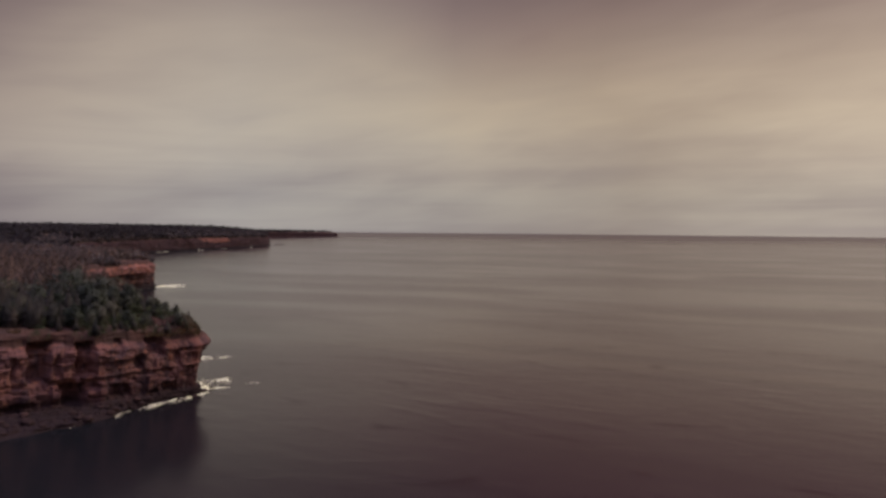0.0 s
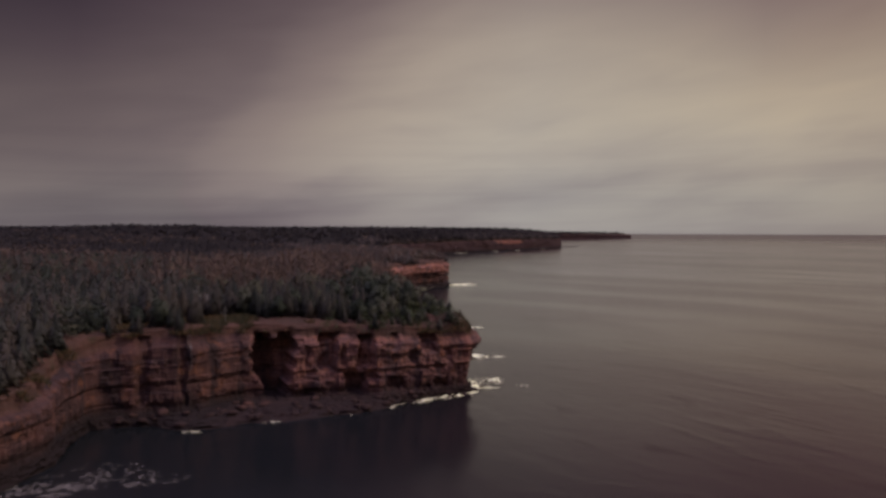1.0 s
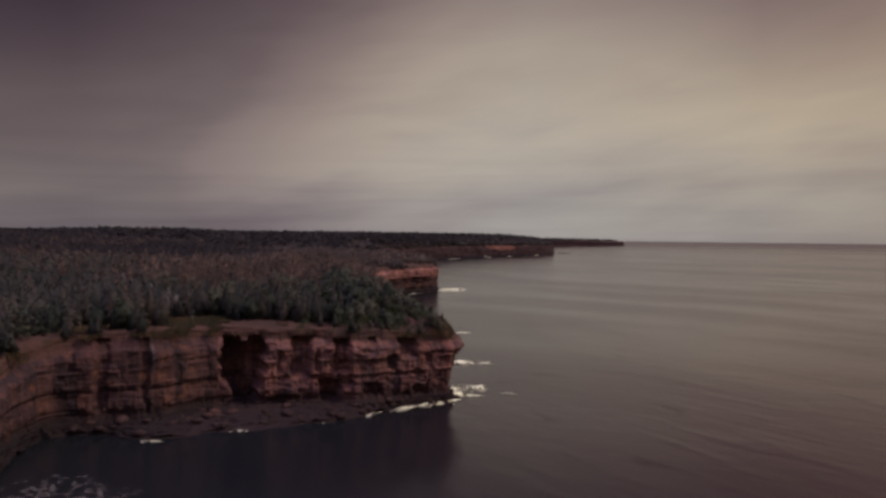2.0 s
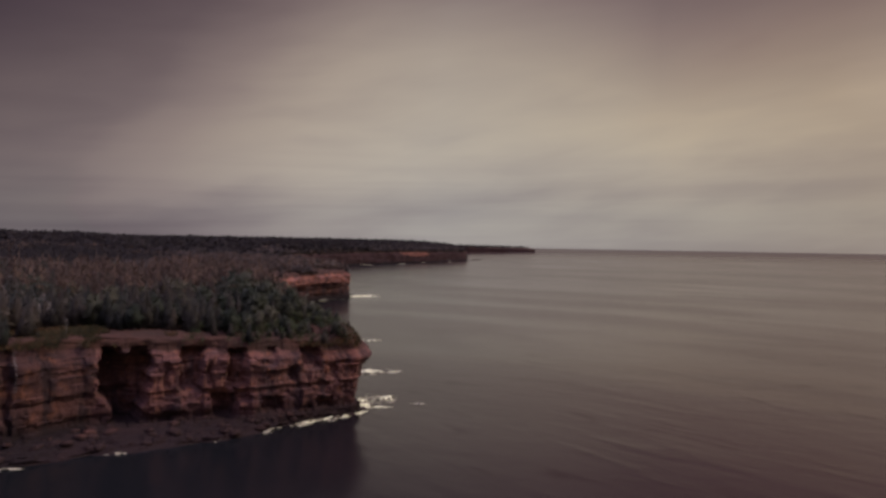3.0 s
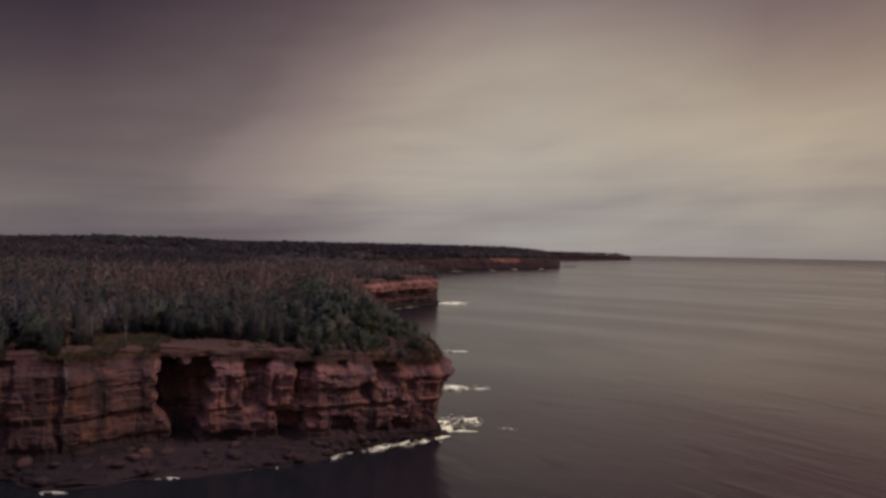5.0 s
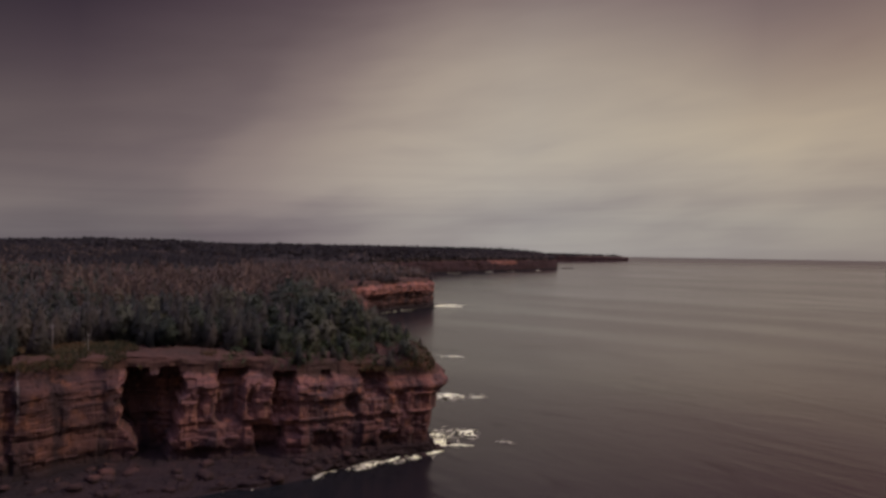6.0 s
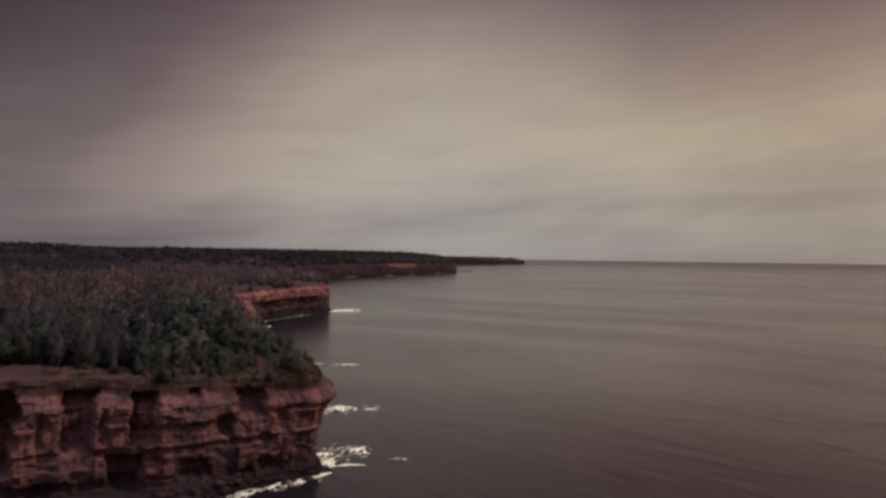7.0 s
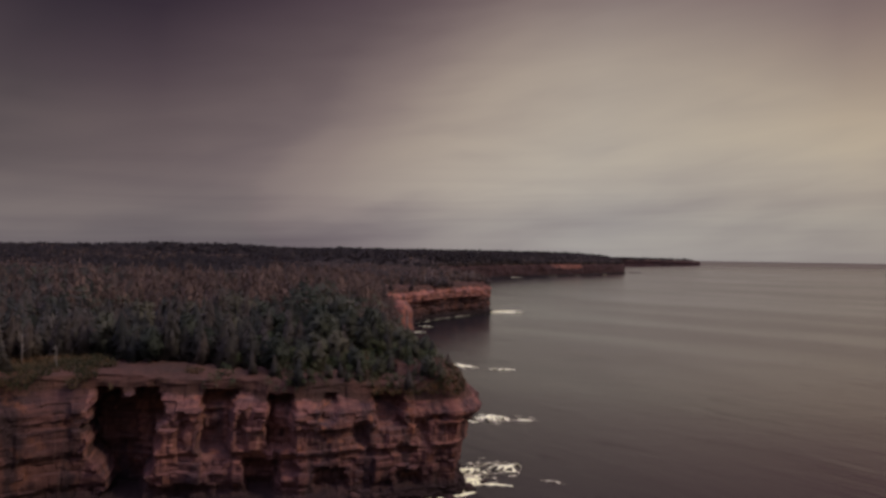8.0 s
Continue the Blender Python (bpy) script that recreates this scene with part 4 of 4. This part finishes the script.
for px, py, size in ((-19, 249, 1.5), (-16, 254, 0.9), (-22, 241, 1.2), (-27, 237, 1.0), (-34, 231, 0.9)):
    rock = new("boulder", ROCKS[int(size * 10) % 6])
    rock.matrix_basis = pose(px, py, 0.2, 0, 0, 50 * size) @ Matrix.Diagonal((size * 1.5, size, size, 1))
    tagged(rock, "wet dark sandstone block awash in the surf", "rock", "blocks in the surf")
def rock_bluff():
    """A bare bluff standing out of the bay's cliff."""
    turns_, levels = 28, 16
    verts, tris = [], []
    for j in range(levels):
        v = j / (levels - 1)
        for i in range(turns_):
            a = 2 * math.pi * i / turns_
            c, q = math.cos(a), math.sin(a)
            wide = (8.8 - 1.6 * v - 3.2 * max(0.0, v - 0.84) / 0.16) * (1 + 0.20 * noise.noise(Vector((c * 1.6, q * 1.6, v * 5))) + 0.10 * noise.noise(Vector((c * 5, q * 5, v * 13))))
            verts.append((c * wide, q * wide, 30.0 * v - 1.5))
    for j in range(levels - 1):
        for i in range(turns_):
            a, b = j * turns_ + i, j * turns_ + (i + 1) % turns_
            tris += [(a, b, b + turns_), (a, b + turns_, a + turns_)]
    verts.append((0, 0, 29.2))
    last = (levels - 1) * turns_
    tris += [(last + i, last + (i + 1) % turns_, len(verts) - 1) for i in range(turns_)]
    bluff = new("rock_bluff", fast_mesh("rock_bluff", np.array(verts), np.array(tris), ORANGE_SUNLIT))
    bluff.location = (-97.0, 473.0, 0.0)
    tagged(bluff, "bare orange sandstone bluff standing out of the bay's cliff", "rock")


rock_bluff()
skerry = new("skerry", ROCKS[2])
skerry.matrix_basis = pose(190, 2700, 0.5, 0, 0, 15) @ Matrix.Diagonal((30, 7, 4.6, 1))
tagged(skerry, "low dark rock ledge awash off the far headland", "rock")


def surf(cx, cy, length, width, turn, seed, thin=0.46, step=0.45, mat=None, web=0.035, heap=0.7, threads=False):
    """A ragged, lacy sheet of foam lying on the water."""
    nx, ny = int(length * 1.3 / step), int(width * 1.6 / step) + 2
    u, v = np.meshgrid(np.linspace(-0.65, 0.65, nx), np.linspace(-0.8, 0.8, ny), indexing="ij")
    bend = 0.22 * np.sin(u * 5 + seed)
    field = fractal(u * length / 2.6 + seed * 7.3, v * width / 1.7 + seed, 101, 4) + 0.30 - 1.35 * (u ** 2 * 1.6 + (v - bend) ** 2 * 1.5)
    lace = np.abs(fractal(u * length / 3.5 + seed, v * width / 2.2, 111, 3) - 0.5)
    a = radians(turn)
    X, Y = cx + u * length * math.cos(a) - v * width * math.sin(a), cy + u * length * math.sin(a) + v * width * math.cos(a)
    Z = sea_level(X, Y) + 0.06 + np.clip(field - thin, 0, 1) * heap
    faces = grid_faces(nx, ny)
    veins = np.exp(-(lace / web) ** 2)
    solid = (field > thin) & (veins > 0.35 - 0.6 * np.clip(field - thin - 0.25, 0, 1)) if threads else field - 0.5 * veins > thin
    full = solid.ravel()[faces].all(1)
    faces = faces[full]
    if not len(faces):
        return
    kept, back = np.unique(faces, return_inverse=True)
    ob = mesh_object("foam", np.stack([X.ravel(), Y.ravel(), Z.ravel()], 1)[kept], back.reshape(-1, 4)[:, ::-1], mat or FOAM, flat=False)
    tagged(ob, "white surf foam breaking on the water at the rocks", "foam", kind="stuff")


SURF = [(-22, 241, 13, 3.4, 48, 0.34), (-15, 252, 14, 1.8, 12, 0.36), (0, 258, 10, 1.0, -4, 0.46),
        (-30, 314, 8, 3, 0, 0.32), (-12, 320, 10, 1.2, 4, 0.42), (-31, 422, 16, 5, -8, 0.36), (-56, 427, 26, 6, -12, 0.32), (-66, 780, 30, 10, 22, 0.24), (-80, 757, 22, 9, 50, 0.27),
        (-112, 608, 18, 4, 20, 0.40), (-108, 568, 12, 5, 10, 0.30), (-101.5, 182, 7, 2.4, 0, 0.38), (-95, 197, 5, 1.8, 0, 0.38), (-80, 195, 8, 1.6, 6, 0.44)]


def shore_foam(face, outward, x_from, x_to, y_from, y_to, wide, seed, cover, mat, step=0.22):
    """Foam washing along the foot of a cliff: a ragged band that follows the rock."""
    edge = face[2, :, :2]
    pick = np.where((edge[:, 0] > x_from) & (edge[:, 0] < x_to) & (edge[:, 1] > y_from) & (edge[:, 1] < y_to))[0]
    edge, away = edge[pick], outward[pick]
    run = np.r_[0, np.cumsum(np.hypot(*np.diff(edge, axis=0).T))]
    fine = np.arange(0, run[-1], step)
    edge = np.stack([np.convolve(np.pad(np.interp(fine, run, edge[:, i]), 12, mode="edge"), np.ones(25) / 25, "valid") for i in (0, 1)], 1)
    away = np.stack([np.interp(fine, run, away[:, i]) for i in (0, 1)], 1)
    across = np.linspace(-1.6, 1, int(wide * 2.6 / step) + 3)
    U, V = np.meshgrid(fine, across, indexing="ij")
    size = step / 0.22
    swash = (value_noise(U / 7 / size, U * 0, seed) - 0.35) * 1.4 + 0.5 * (value_noise(U / 2.4 / size, U * 0, seed + 3) - 0.5)
    field = fractal(U / 2.2 / size, V * wide / 1.1 / size, seed, 4) + 0.45 * (value_noise(U / 5 / size, U * 0, seed + 9) - 0.5) - 0.9 * (V - swash) ** 2
    reach = 0.5 + V * wide
    X, Y = edge[:, 0:1] + away[:, 0:1] * reach, edge[:, 1:2] + away[:, 1:2] * reach
    Z = 0.10 + np.clip(field - cover, 0, 1) * 0.8
    faces = grid_faces(len(fine), len(across))
    lace = np.abs(fractal(U / 1.9 / size, V * wide / 1.3 / size, seed + 5, 3) - 0.5)
    faces = faces[((field > cover) & ((lace < 0.075) | (field > cover + 0.30))).ravel()[faces].all(1)]
    kept, back = np.unique(faces, return_inverse=True)
    ob = mesh_object("foam", np.stack([X.ravel(), Y.ravel(), Z.ravel()], 1)[kept], back.reshape(-1, 4)[:, ::-1], mat, flat=False)
    tagged(ob, "thin broken line of surf washing along the cliff foot", "foam", kind="stuff")


shore_foam(FACE, OUT, -39, -19, 180, 262, 2.6, 131, 0.30, FOAM, 0.16)
shore_foam(FACE, OUT, -48, -19, 180, 262, 4.2, 137, 0.26, VEIL)
shore_foam(FACE, OUT, -66, -38, 180, 262, 1.3, 141, 0.54, VEIL)
shore_foam(FACE, OUT, -104, -66, 180, 262, 1.6, 151, 0.56, GREY_FOAM)
shore_foam(NEXT, NEXT_OUT, -140, -60, 630, 790, 2.8, 161, 0.34, FOAM, 0.4)
shore_foam(NEXT, NEXT_OUT, -150, -60, 520, 630, 3.0, 171, 0.42, VEIL, 0.5)
# breaking heads of foam off the point: x, y, length, width, turn, height
HEADS = [(-70, 763, 30, 9, 8, 1.2), (-23, 320, 10, 9, 10, 1.5), (-22.0, 260.5, 9, 8, 70, 1.2), (-11.7, 267, 8, 6, 20, 1.8), (-19, 254, 7, 5, 40, 0.9), (-25, 243, 6, 4, 40, 0.7)]
for i, (cx, cy, length, width, turn, heap) in enumerate(HEADS):
    surf(cx, cy, length * 1.15, width * 1.1, turn, i + 21, 0.24, 0.22, None, 0.085 if i in (1, 2, 3, 5) else 0.03, heap, i in (1, 2, 3, 5))
for i, (cx, cy, length, width, turn) in enumerate(((-19, 320, 20, 10, 5), (-17, 261, 21, 16, 25), (-30, 236, 26, 8, 35), (-58, 428, 40, 16, -10), (-70, 775, 40, 16, 22))):
    surf(cx, cy, length, width, turn, i + 31, 0.18, 0.25 if cy < 350 else 0.6, VEIL, 0.06, 0.02, True)
for i, (cx, cy, length, width, turn, thin) in enumerate(SURF):
    surf(cx, cy, length, width, turn, i + 1, thin, 0.3 if cy < 350 else 0.8, VEIL if (cx < -70 or cx > -5) and cy < 262 else None)
surf(-104, 140, 36, 18, 24, 71, 0.20, 0.22, GREY_FOAM, 0.045, 0.05, True)
surf(-116, 131, 24, 12, 40, 72, 0.20, 0.22, GREY_FOAM, 0.05, 0.05, True)
surf(-112, 133, 28, 3.0, 36, 73, 0.34, 0.25, GREY_FOAM, 0.03, 0.2)
for i, (cx, cy, length, turn) in enumerate(((-162, 1880, 74, 65), (-77, 2060, 44, 63), (-14, 2165, 40, 60), (72, 2335, 44, 66))):
    surf(cx, cy, length, 14, turn, i + 40, 0.32, 1.5)


# ---- a thin fall of water down the cleft above the cove
def waterfall():
    column = int(np.argmin(np.hypot(FACE[66, :, 0] + 108.5, FACE[66, :, 1] - 195)))
    out = OUT[column]
    verts, tris = [], []
    for i in range(26):
        t = i / 25
        z = 27.4 - 11.0 * t
        p = FACE[np.argmin(np.abs(FACE[:83, column, 2] - z)), column, :2] + out * (0.5 + 1.2 * min(1, 3 * t))
        wide = (0.24 - 0.10 * t) * (0.6 + 0.6 * rng.rand())
        side = np.array((-out[1], out[0]))
        for k in (-1, 0, 1):
            q = p + side * k * wide + out * (0.18 if k == 0 else 0)
            verts.append((q[0], q[1], z))
    for i in range(25):
        for k in (0, 1):
            a = i * 3 + k
            tris += [(a, a + 1, a + 4), (a, a + 4, a + 3)]
    ob = new("waterfall", fast_mesh("waterfall", np.array(verts), np.array(tris), GREY_FOAM))
    tagged(ob, "thin pale trickle falling down the sandstone cleft", "waterfall")


waterfall()
